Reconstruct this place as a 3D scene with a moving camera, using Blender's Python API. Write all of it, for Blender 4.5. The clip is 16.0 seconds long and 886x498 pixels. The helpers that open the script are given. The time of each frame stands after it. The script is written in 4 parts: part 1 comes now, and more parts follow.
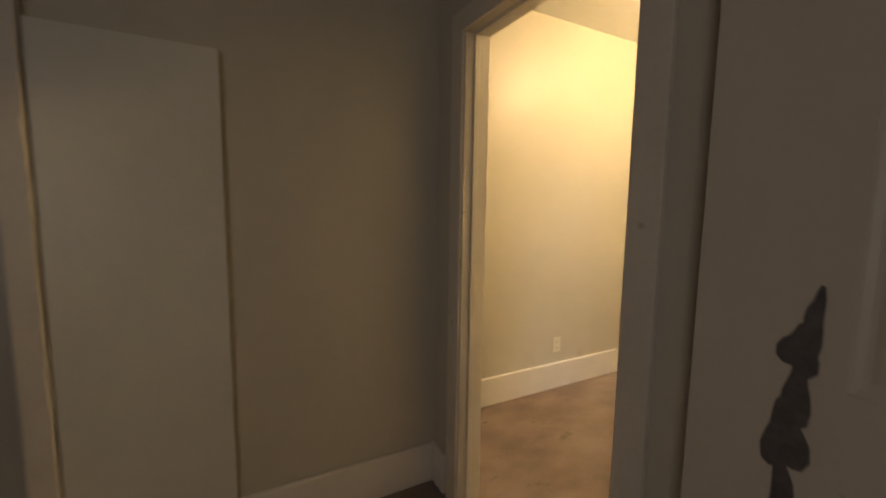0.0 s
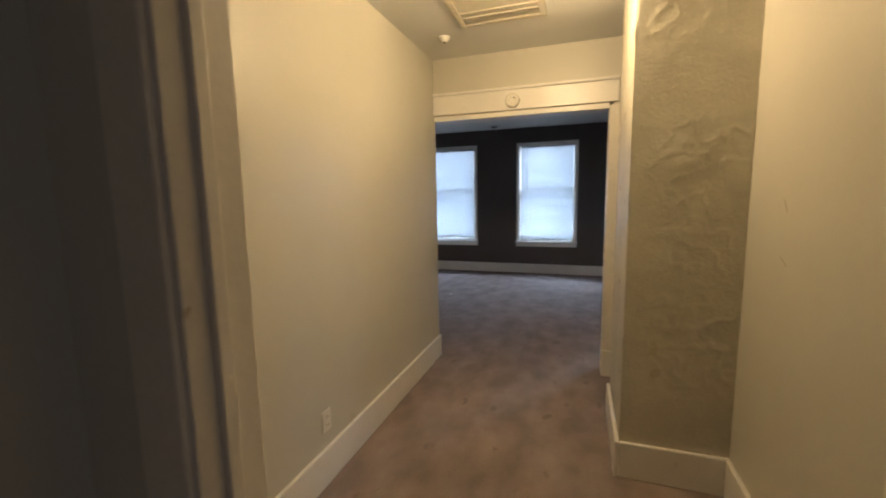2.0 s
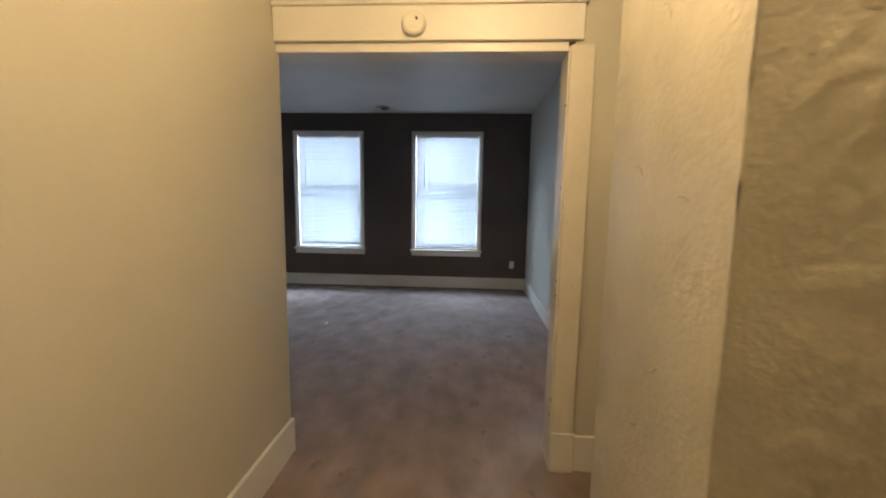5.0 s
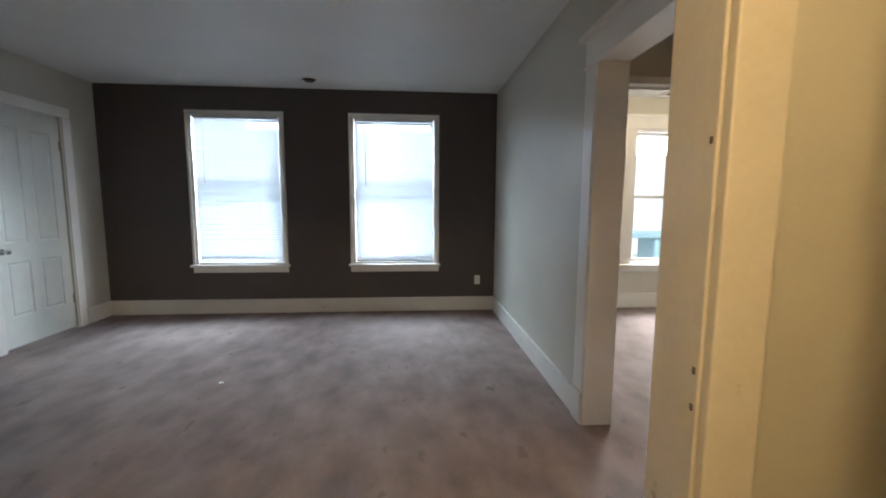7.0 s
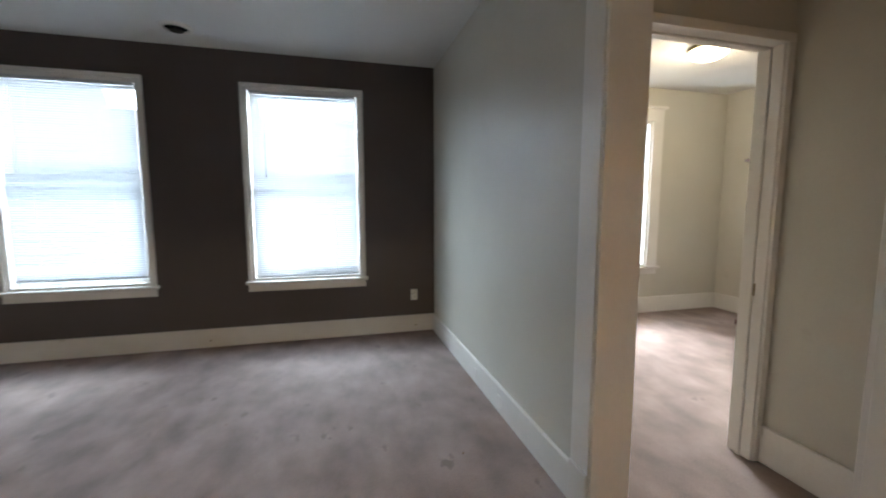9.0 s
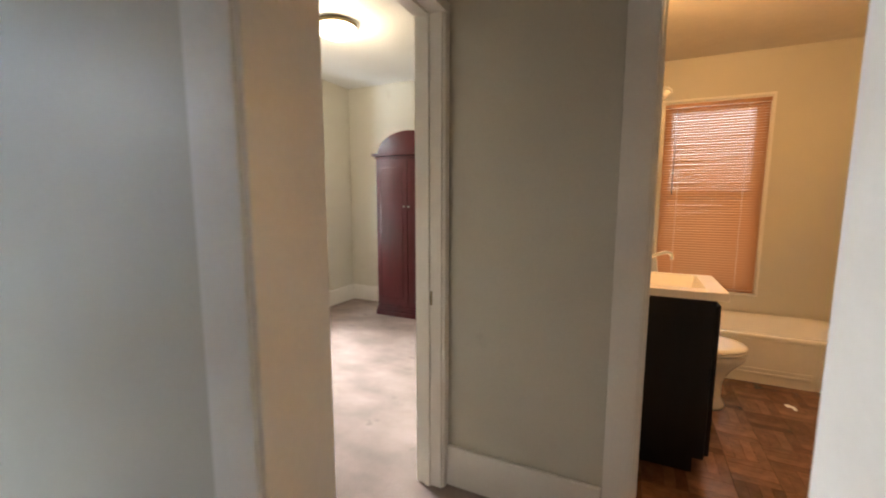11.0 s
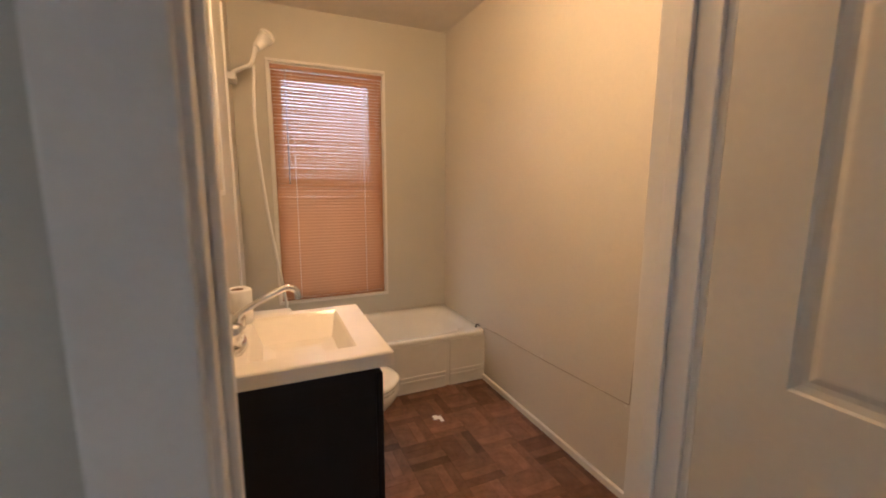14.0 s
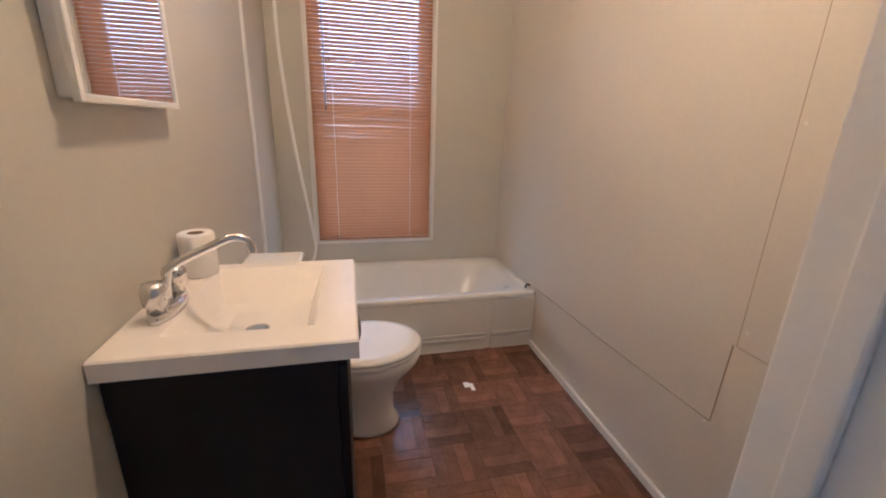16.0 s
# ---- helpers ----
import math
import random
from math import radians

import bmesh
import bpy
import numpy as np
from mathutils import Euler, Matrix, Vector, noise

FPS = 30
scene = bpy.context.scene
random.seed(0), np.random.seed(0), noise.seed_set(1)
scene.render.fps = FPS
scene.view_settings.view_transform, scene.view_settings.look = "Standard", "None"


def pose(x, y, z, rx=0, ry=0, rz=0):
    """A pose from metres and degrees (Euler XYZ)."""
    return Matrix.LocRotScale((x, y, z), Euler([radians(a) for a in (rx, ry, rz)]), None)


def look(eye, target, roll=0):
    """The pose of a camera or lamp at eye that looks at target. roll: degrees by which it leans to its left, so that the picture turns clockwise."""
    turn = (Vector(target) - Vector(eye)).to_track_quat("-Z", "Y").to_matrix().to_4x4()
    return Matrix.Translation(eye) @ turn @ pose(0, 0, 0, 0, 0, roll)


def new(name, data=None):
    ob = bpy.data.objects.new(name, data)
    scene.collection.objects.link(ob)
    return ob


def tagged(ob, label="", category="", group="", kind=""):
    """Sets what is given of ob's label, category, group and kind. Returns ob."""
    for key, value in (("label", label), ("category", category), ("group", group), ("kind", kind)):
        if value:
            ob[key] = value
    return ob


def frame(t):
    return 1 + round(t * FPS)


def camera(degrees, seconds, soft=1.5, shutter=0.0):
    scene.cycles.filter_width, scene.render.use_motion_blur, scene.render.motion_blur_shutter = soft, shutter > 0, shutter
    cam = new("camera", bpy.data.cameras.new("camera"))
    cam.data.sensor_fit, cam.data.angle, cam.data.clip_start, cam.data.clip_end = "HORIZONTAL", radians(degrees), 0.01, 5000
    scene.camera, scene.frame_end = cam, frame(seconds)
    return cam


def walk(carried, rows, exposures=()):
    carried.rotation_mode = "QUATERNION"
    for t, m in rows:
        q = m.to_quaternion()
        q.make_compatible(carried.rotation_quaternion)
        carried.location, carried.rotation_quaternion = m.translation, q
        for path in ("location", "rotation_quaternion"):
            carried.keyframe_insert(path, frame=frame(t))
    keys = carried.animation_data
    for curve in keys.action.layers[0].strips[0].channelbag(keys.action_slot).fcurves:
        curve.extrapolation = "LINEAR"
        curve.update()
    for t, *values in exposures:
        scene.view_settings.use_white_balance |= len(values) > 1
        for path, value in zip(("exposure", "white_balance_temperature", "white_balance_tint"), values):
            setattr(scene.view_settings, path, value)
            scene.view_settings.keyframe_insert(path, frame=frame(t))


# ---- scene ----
cam = camera(95.4, 16.0, soft=1.9, shutter=0.4)
PATH = [
    (0, (2.210, -3.950, 1.380), (0.450, -2.998, 1.165), 0.8),
    (0.5, (1.880, -3.820, 1.440), (0.312, -2.612, 1.190), -0.5),
    (1, (1.564, -3.712, 1.472), (0.269, -2.213, 1.200), -1.4),
    (1.5, (1.358, -3.612, 1.500), (0.403, -1.879, 1.212), -1.1),
    (2, (1.241, -3.447, 1.498), (0.604, -1.569, 1.242), -1.0),
    (2.5, (1.175, -3.355, 1.499), (0.781, -1.408, 1.267), -0.5),
    (3, (1.086, -3.279, 1.504), (0.909, -1.302, 1.261), 0.2),
    (5.3, (0.921, -1.802, 1.417), (0.833, 0.177, 1.166), 1.2),
    (5.5, (0.887, -1.651, 1.397), (0.935, 0.331, 1.133), 0.6),
    (6, (0.891, -1.339, 1.409), (0.966, 0.642, 1.139), 0.7),
    (6.5, (0.861, -0.987, 1.396), (1.014, 0.994, 1.163), 0.4),
    (7, (0.854, -0.732, 1.379), (1.009, 1.250, 1.159), 0.3),
    (7.5, (0.872, -0.450, 1.383), (0.963, 1.536, 1.166), 0.6),
    (8, (0.892, -0.209, 1.353), (0.965, 1.775, 1.112), 0.8),
    (8.2, (0.877, -0.120, 1.348), (0.989, 1.862, 1.118), 0.8),
    (10.3, (1.151, 0.728, 1.347), (2.608, 2.083, 1.115), -0.8),
    (10.5, (1.217, 0.801, 1.357), (2.800, 2.001, 1.123), -0.5),
    (11, (1.425, 0.987, 1.360), (3.220, 1.842, 1.111), 0.1),
    (11.5, (1.674, 1.116, 1.349), (3.567, 1.715, 1.106), -0.0),
    (12, (1.903, 1.145, 1.386), (3.871, 1.416, 1.154), -0.5),
    (12.5, (2.152, 1.204, 1.386), (4.112, 0.873, 1.165), 0.2),
    (13, (2.320, 1.182, 1.405), (4.159, 0.426, 1.170), 0.1),
    (13.5, (2.456, 1.066, 1.385), (4.220, 0.161, 1.125), 0.6),
    (14, (2.592, 0.878, 1.373), (4.402, 0.080, 1.072), 0.2),
    (14.5, (2.713, 0.806, 1.354), (4.534, 0.068, 0.981), 1.0),
    (15, (2.893, 0.728, 1.345), (4.715, 0.024, 0.913), 1.9),
    (15.5, (2.938, 0.645, 1.341), (4.770, 0.077, 0.776), 2.0),
    (16, (2.900, 0.587, 1.330), (4.758, 0.141, 0.741), 1.8),
]
EXPO = [(0.0, 0.85, 6300, 10), (0.5, 0.6, 6000, 10), (1.2, 0.15, 5500, 10), (3.2, 0.05, 5800, 10), (5.5, 0.4, 5900, 10), (7.5, 0.65, 6200, 8), (8.2, 0.6, 6200, 8), (10.5, 1.15, 6600, 10), (11.5, 0.9, 6700, 10), (12.5, 1.0, 6500, 10), (14.0, 0.9, 5300, 10), (16.0, 0.95, 4220, 10)]
walk(cam, [(t, look(e, g, r)) for t, e, g, r in PATH], EXPO)

# ---- world and lights ----
world = bpy.data.worlds.new("sky")
scene.world = world
world.use_nodes = True
wn = world.node_tree.nodes
sky = wn.new("ShaderNodeTexSky")
sky.sky_type, sky.sun_disc = "NISHITA", False
sky.sun_elevation, sky.sun_rotation = radians(50), radians(200)
world.node_tree.links.new(sky.outputs[0], wn["Background"].inputs[0])
wn["Background"].inputs[1].default_value = 0.12


def lamp(name, kind, m, energy, color, size=0.1, size_y=None, spread=None):
    data = bpy.data.lights.new(name, kind)
    data.energy, data.color = energy, color
    if kind == "AREA":
        data.shape, data.size, data.size_y = "RECTANGLE", size, size_y or size
        if spread:
            data.spread = radians(spread)
    elif kind == "SUN":
        data.angle = radians(size)
    else:
        data.shadow_soft_size = size
    ob = new(name, data)
    ob.matrix_world = m
    return ob


WARM = (1.0, 0.65, 0.28)
lamp("sun", "SUN", pose(0, 0, 10, 40, 0, -20), 3.5, (1, 0.97, 0.92), 3)
lamp("daylight_front", "AREA", look((0.64, 6.6, 3.3), (0.5, 3.6, 0.9)), 240, (0.72, 0.86, 1.0), 1.6, 1.5)
lamp("daylight_front", "AREA", look((-1.26, 6.6, 3.3), (-1.1, 3.6, 0.9)), 240, (0.72, 0.86, 1.0), 1.6, 1.5)
lamp("ground_bounce_front", "AREA", look((-0.3, 6.2, -0.1), (-0.3, 4.4, 1.8)), 430, (0.72, 0.86, 1.0), 3.4, 1.0)
lamp("daylight_bedroom", "AREA", look((4.8, 6.4, 2.9), (3.3, 2.8, 0.5)), 520, (0.95, 0.97, 1.0), 1.8, 1.4)
lamp("daylight_bath", "AREA", pose(5.98, 0.4, 1.4, 90, 0, 90), 9, (1.0, 0.96, 0.88), 0.75, 1.6)
lamp("hall_bulb", "POINT", pose(1.08, -1.31, 2.5), 44, WARM, 0.07)
lamp("bedroom_bulb", "POINT", pose(4.17, 3.25, 2.58), 14, (1.0, 0.78, 0.5), 0.08)
lamp("bath_bulb", "POINT", pose(3.9, 0.45, 2.42), 21, (1.0, 0.53, 0.2), 0.06)
# fill lamp added to lift the dim entry; no window or fixture stands there
lamp("entry_fill", "AREA", look((3.2, -5.2, 1.5), (1.3, -3.5, 1.3)), 1.9, (1.0, 0.84, 0.72), 0.5, 1.4, 130)


# ---- materials ----
def mat(name, color, rough=0.5, var=0.08, scale=6.0, fine=120.0, bump=0.05, metallic=0.0, specks=None, spec=0.5, stretch=(1, 1, 1), transl=0.0):
    m = bpy.data.materials.new(name)
    m.use_nodes = True
    nt = m.node_tree
    n, l = nt.nodes, nt.links
    b = n["Principled BSDF"]
    tc, mp = n.new("ShaderNodeTexCoord"), n.new("ShaderNodeMapping")
    mp.inputs["Scale"].default_value = stretch
    l.new(tc.outputs["Object"], mp.inputs[0])
    big, small = n.new("ShaderNodeTexNoise"), n.new("ShaderNodeTexNoise")
    for node, sc, det in ((big, scale, 4), (small, fine, 3)):
        node.inputs["Scale"].default_value = sc
        node.inputs["Detail"].default_value = det
        l.new(mp.outputs[0], node.inputs["Vector"])
    add = n.new("ShaderNodeMath")
    add.operation = "MULTIPLY_ADD"
    l.new(small.outputs["Fac"], add.inputs[0])
    add.inputs[1].default_value = 0.45
    l.new(big.outputs["Fac"], add.inputs[2])
    ramp = n.new("ShaderNodeValToRGB")
    lo = [max(0.0, c * (1 - var)) for c in color]
    hi = [min(1.0, c * (1 + var)) for c in color]
    ramp.color_ramp.elements[0].position, ramp.color_ramp.elements[1].position = 0.45, 1.0
    ramp.color_ramp.elements[0].color, ramp.color_ramp.elements[1].color = (*lo, 1), (*hi, 1)
    l.new(add.outputs[0], ramp.inputs[0])
    out = ramp.outputs[0]
    if specks:
        sp = n.new("ShaderNodeTexNoise")
        sp.inputs["Scale"].default_value, sp.inputs["Detail"].default_value = specks[0], 6
        l.new(mp.outputs[0], sp.inputs["Vector"])
        r2 = n.new("ShaderNodeValToRGB")
        r2.color_ramp.elements[0].position, r2.color_ramp.elements[1].position = specks[1], specks[1] + 0.05
        r2.color_ramp.elements[0].color, r2.color_ramp.elements[1].color = (0, 0, 0, 1), (1, 1, 1, 1)
        l.new(sp.outputs["Fac"], r2.inputs[0])
        mx = n.new("ShaderNodeMix")
        mx.data_type = "RGBA"
        l.new(r2.outputs[0], mx.inputs[0])
        l.new(out, mx.inputs[6])
        mx.inputs[7].default_value = (*specks[2], 1)
        out = mx.outputs[2]
    l.new(out, b.inputs["Base Color"])
    b.inputs["Roughness"].default_value, b.inputs["Metallic"].default_value = rough, metallic
    b.inputs["Specular IOR Level"].default_value = spec
    if bump:
        bp = n.new("ShaderNodeBump")
        bp.inputs["Strength"].default_value, bp.inputs["Distance"].default_value = bump, 0.01
        l.new(add.outputs[0], bp.inputs["Height"])
        l.new(bp.outputs[0], b.inputs["Normal"])
    if transl:
        t = n.new("ShaderNodeBsdfTranslucent")
        l.new(out, t.inputs[0])
        ms = n.new("ShaderNodeMixShader")
        ms.inputs[0].default_value = transl
        l.new(b.outputs[0], ms.inputs[1])
        l.new(t.outputs[0], ms.inputs[2])
        l.new(ms.outputs[0], n["Material Output"].inputs[0])
    return m


def glow(name, color, strength):
    m = bpy.data.materials.new(name)
    m.use_nodes = True
    b = m.node_tree.nodes["Principled BSDF"]
    b.inputs["Base Color"].default_value = (*color, 1)
    b.inputs["Emission Color"].default_value = (*color, 1)
    b.inputs["Emission Strength"].default_value = strength
    return m


PAINT = mat("wall_paint", (0.555, 0.535, 0.465), 0.42, 0.05, 1.6, 90, 0.06, specks=(2.2, 0.70, (0.50, 0.47, 0.40)))
PLASTER = mat("rough_plaster", (0.55, 0.52, 0.43), 0.45, 0.10, 5, 60, 0.5, specks=(6, 0.68, (0.47, 0.43, 0.33)))
ACCENT = mat("accent_paint", (0.09, 0.074, 0.07), 0.65, 0.07, 1.5, 90, 0.05)
TRIM = mat("trim_paint", (0.76, 0.74, 0.70), 0.35, 0.05, 4, 70, 0.08, specks=(9, 0.72, (0.62, 0.58, 0.50)))
WORN = mat("worn_trim_paint", (0.70, 0.66, 0.58), 0.4, 0.08, 5, 60, 0.15, specks=(11, 0.69, (0.42, 0.34, 0.25)))
CEIL = mat("ceiling_paint", (0.72, 0.72, 0.70), 0.5, 0.04, 1.5, 60, 0.15)
STIPPLE = mat("stippled_ceiling", (0.70, 0.66, 0.60), 0.7, 0.06, 4, 35, 0.7)
CARPET = mat("carpet", (0.265, 0.211, 0.191), 0.95, 0.30, 5.0, 170, 1.0, spec=0.1, specks=(8.0, 0.64, (0.215, 0.171, 0.154)), stretch=(1.0, 0.6, 1.0))
DOORP = mat("door_paint", (0.70, 0.70, 0.64), 0.4, 0.05, 3, 60, 0.06)
BROWNDOOR = mat("tan_door_paint", (0.60, 0.56, 0.48), 0.4, 0.05, 3, 60, 0.06)
BLIND = mat("white_vinyl_slat", (0.56, 0.58, 0.60), 0.4, 0.02, 3, 60, 0.0, transl=0.06)
BLINDT = mat("terracotta_slat", (0.43, 0.215, 0.105), 0.4, 0.05, 3, 60, 0.0, transl=0.10)
CORD = mat("cord", (0.75, 0.75, 0.72), 0.7, 0.03)
DARKCORD = mat("wand", (0.35, 0.36, 0.38), 0.3, 0.03)
MAHOG = mat("red_mahogany", (0.062, 0.009, 0.012), 0.2, 0.25, 5, 60, 0.02, stretch=(6, 6, 0.6))
ESPRESSO = mat("espresso_wood", (0.007, 0.0055, 0.0065), 0.5, 0.25, 5, 60, 0.03, spec=0.3, stretch=(5, 5, 0.6))
MARBLE = mat("cultured_marble", (0.82, 0.785, 0.73), 0.18, 0.04, 3, 40, 0.0)
PORC = mat("porcelain", (0.80, 0.79, 0.75), 0.12, 0.02, 3, 40, 0.0)
ENAMEL = mat("tub_enamel", (0.76, 0.75, 0.71), 0.22, 0.04, 4, 40, 0.02)
CHROME = mat("chrome", (0.72, 0.72, 0.72), 0.12, 0.04, 20, 90, 0.0, metallic=1.0)
DARKMETAL = mat("dark_metal", (0.08, 0.07, 0.06), 0.45, 0.15, 20, 90, 0.05, metallic=0.7)
BRASS = mat("old_brass", (0.30, 0.24, 0.14), 0.4, 0.15, 20, 90, 0.05, metallic=0.9)
PLASTIC = mat("ivory_plastic", (0.74, 0.72, 0.64), 0.35, 0.03)
WHITEPL = mat("white_plastic", (0.80, 0.80, 0.78), 0.35, 0.03)
PAPER = mat("paper", (0.82, 0.81, 0.79), 0.9, 0.04, 30, 150, 0.2)
CARD = mat("cardboard", (0.22, 0.15, 0.10), 0.9, 0.1)
BLACK = mat("dark_void", (0.012, 0.012, 0.012), 0.8, 0.1)
STAIN = mat("dark_stain", (0.12, 0.11, 0.112), 0.5, 0.3, 30, 90, 0.2)
PARQ = mat("parquet_strip", (0.14, 0.07, 0.042), 0.25, 0.3, 14, 60, 0.08)
pn, pl = PARQ.node_tree.nodes, PARQ.node_tree.links
pg, po, pm, ph = pn.new("ShaderNodeNewGeometry"), pn.new("ShaderNodeObjectInfo"), pn.new("ShaderNodeMath"), pn.new("ShaderNodeHueSaturation")
pm.operation = "ADD"
pl.new(pg.outputs["Random Per Island"], pm.inputs[0])
pl.new(po.outputs["Random"], pm.inputs[1])
pr = pn.new("ShaderNodeMapRange")
pr.inputs["From Max"].default_value, pr.inputs["To Min"].default_value, pr.inputs["To Max"].default_value = 2.0, 0.45, 1.8
pl.new(pm.outputs[0], pr.inputs["Value"])
pl.new(pr.outputs[0], ph.inputs["Value"])
pl.new(pn["Principled BSDF"].inputs["Base Color"].links[0].from_socket, ph.inputs["Color"])
pl.new(ph.outputs[0], pn["Principled BSDF"].inputs["Base Color"])
GROUT = mat("parquet_gap", (0.11, 0.048, 0.027), 0.6, 0.2)
PANELW = mat("bath_panel", (0.66, 0.62, 0.54), 0.33, 0.05, 1.5, 70, 0.06, specks=(2.0, 0.72, (0.58, 0.53, 0.44)))
VENTM = mat("vent_enamel", (0.60, 0.56, 0.46), 0.4, 0.08, 20, 90, 0.05)
BACKDROP = mat("backdrop_white", (0.82, 0.83, 0.85), 0.7, 0.05)
TEAL = mat("teal_paint", (0.30, 0.45, 0.50), 0.4, 0.1)
GROUND = mat("pale_ground", (0.34, 0.34, 0.32), 0.9, 0.15, 0.6, 20, 0.2)
SEALANT = mat("caulk", (0.36, 0.30, 0.22), 0.7, 0.2, 20)
SHADE = glow("lamp_glass", (1.0, 0.80, 0.55), 6.0)
GLASS = bpy.data.materials.new("window_glass")
GLASS.use_nodes = True
gb = GLASS.node_tree.nodes["Principled BSDF"]
gb.inputs["Transmission Weight"].default_value, gb.inputs["Roughness"].default_value, gb.inputs["IOR"].default_value = 1.0, 0.0, 1.45
MIRROR = bpy.data.materials.new("mirror_glass")
MIRROR.use_nodes = True
mb = MIRROR.node_tree.nodes["Principled BSDF"]
mb.inputs["Base Color"].default_value, mb.inputs["Metallic"].default_value, mb.inputs["Roughness"].default_value = (0.82, 0.82, 0.82, 1), 1.0, 0.02


# ---- building helpers ----
def box(bm, x0, x1, y0, y1, z0, z1, bevel=0.0):
    vs = [bm.verts.new((x, y, z)) for z in (z0, z1) for y in (y0, y1) for x in (x0, x1)]
    fs = [bm.faces.new([vs[i] for i in f]) for f in ((0, 2, 3, 1), (4, 5, 7, 6), (0, 1, 5, 4), (2, 6, 7, 3), (0, 4, 6, 2), (1, 3, 7, 5))]
    if bevel:
        es = list({e for f in fs for e in f.edges})
        bmesh.ops.bevel(bm, geom=es, offset=bevel, segments=2, affect="EDGES", profile=0.5)
    return bm


def boxes(*rows, bevel=0.0):
    bm = bmesh.new()
    for r in rows:
        box(bm, *r, bevel=bevel)
    return bm


def cyl(bm, a, b, r0, r1=None, n=20, cap=True):
    a, b = Vector(a), Vector(b)
    r1 = r0 if r1 is None else r1
    q = (b - a).to_track_quat("Z", "Y")
    rings = []
    for p, r in ((a, r0), (b, r1)):
        rings.append([bm.verts.new(p + q @ Vector((r * math.cos(6.28319 * i / n), r * math.sin(6.28319 * i / n), 0))) for i in range(n)])
    for i in range(n):
        f = bm.faces.new((rings[0][i], rings[0][(i + 1) % n], rings[1][(i + 1) % n], rings[1][i]))
        f.smooth = True
    if cap:
        bm.faces.new(rings[0][::-1])
        bm.faces.new(rings[1])
    return bm


def lathe(bm, rings, n=28, cx=0.0, cy=0.0, sx=1.0, sy=1.0, cap0=True, cap1=True):
    """Rings of (radius, z) about a vertical axis, stretched by sx and sy."""
    made = []
    for r, z in rings:
        made.append([bm.verts.new((cx + sx * r * math.cos(6.28319 * i / n), cy + sy * r * math.sin(6.28319 * i / n), z)) for i in range(n)])
    for a, b in zip(made, made[1:]):
        for i in range(n):
            f = bm.faces.new((a[i], a[(i + 1) % n], b[(i + 1) % n], b[i]))
            f.smooth = True
    if cap0:
        bm.faces.new(made[0][::-1])
    if cap1:
        bm.faces.new(made[-1])
    return bm


def tube(bm, pts, r, n=10):
    """A round tube through points, smoothed."""
    pts = [Vector(p) for p in pts]
    path = []
    for i in range(len(pts) - 1):
        p0, p1, p2, p3 = pts[max(i - 1, 0)], pts[i], pts[i + 1], pts[min(i + 2, len(pts) - 1)]
        for k in range(8):
            t = k / 8
            path.append(0.5 * (2 * p1 + (p2 - p0) * t + (2 * p0 - 5 * p1 + 4 * p2 - p3) * t * t + (3 * p1 - p0 - 3 * p2 + p3) * t ** 3))
    path.append(pts[-1])
    rings = []
    for i, p in enumerate(path):
        d = (path[min(i + 1, len(path) - 1)] - path[max(i - 1, 0)]).normalized()
        q = d.to_track_quat("Z", "Y")
        rings.append([bm.verts.new(p + q @ Vector((r * math.cos(6.28319 * j / n), r * math.sin(6.28319 * j / n), 0))) for j in range(n)])
    for a, b in zip(rings, rings[1:]):
        best = min(range(n), key=lambda s: (a[0].co - b[s].co).length)
        for j in range(n):
            f = bm.faces.new((a[j], a[(j + 1) % n], b[(j + 1 + best) % n], b[(j + best) % n]))
            f.smooth = True
    bm.faces.new(rings[0][::-1])
    bm.faces.new(rings[-1])
    return bm


def part(name, bm, material, parent=None, label=""):
    me = bpy.data.meshes.new(name)
    bmesh.ops.recalc_face_normals(bm, faces=bm.faces)
    bm.to_mesh(me)
    bm.free()
    me.materials.append(material)
    ob = new(name, me)
    if parent is not None:
        ob.parent = parent
    if label:
        ob["label"] = label
    return ob


def thing(name, label, category, kind="", group=""):
    return tagged(new(name), label, category, group, kind)


def setting(name, bm, material, label, category):
    return tagged(part(name, bm, material), label, category, "", "structure")


def wall(name, axis, p0, p1, a0, a1, z0, z1, holes, material, label):
    """A wall between p0 and p1 on axis, running a0 to a1, with holes (b0, b1, bottom, top)."""
    rows = []
    cuts = sorted(holes)
    at = a0
    for b0, b1, lo, hi in cuts:
        rows.append((at, b0, z0, z1))
        if lo > z0:
            rows.append((b0, b1, z0, lo))
        if hi < z1:
            rows.append((b0, b1, hi, z1))
        at = b1
    rows.append((at, a1, z0, z1))
    bm = bmesh.new()
    for b0, b1, lo, hi in rows:
        if axis == "y":
            box(bm, b0, b1, p0, p1, lo, hi)
        else:
            box(bm, p0, p1, b0, b1, lo, hi)
    return setting(name, bm, material, label, "wall")


def baseboard(rows, h=0.18):
    """Each row: x0, x1, y0, y1 of a board, with a rounded top edge."""
    for r in rows:
        tagged(part("baseboard", boxes((*r, 0.0, h), bevel=0.006), TRIM), "white painted tall wooden baseboard along the carpet", "baseboard", "", "structure")


# ---- shell: floors ----
HZ, FZ, BZ = 2.672, 2.76, 2.58
setting("floor", boxes((-3.0, 6.2, -7.0, 4.75, -0.12, 0.0)), CARPET, "worn brown-grey carpet over the whole floor", "carpet")

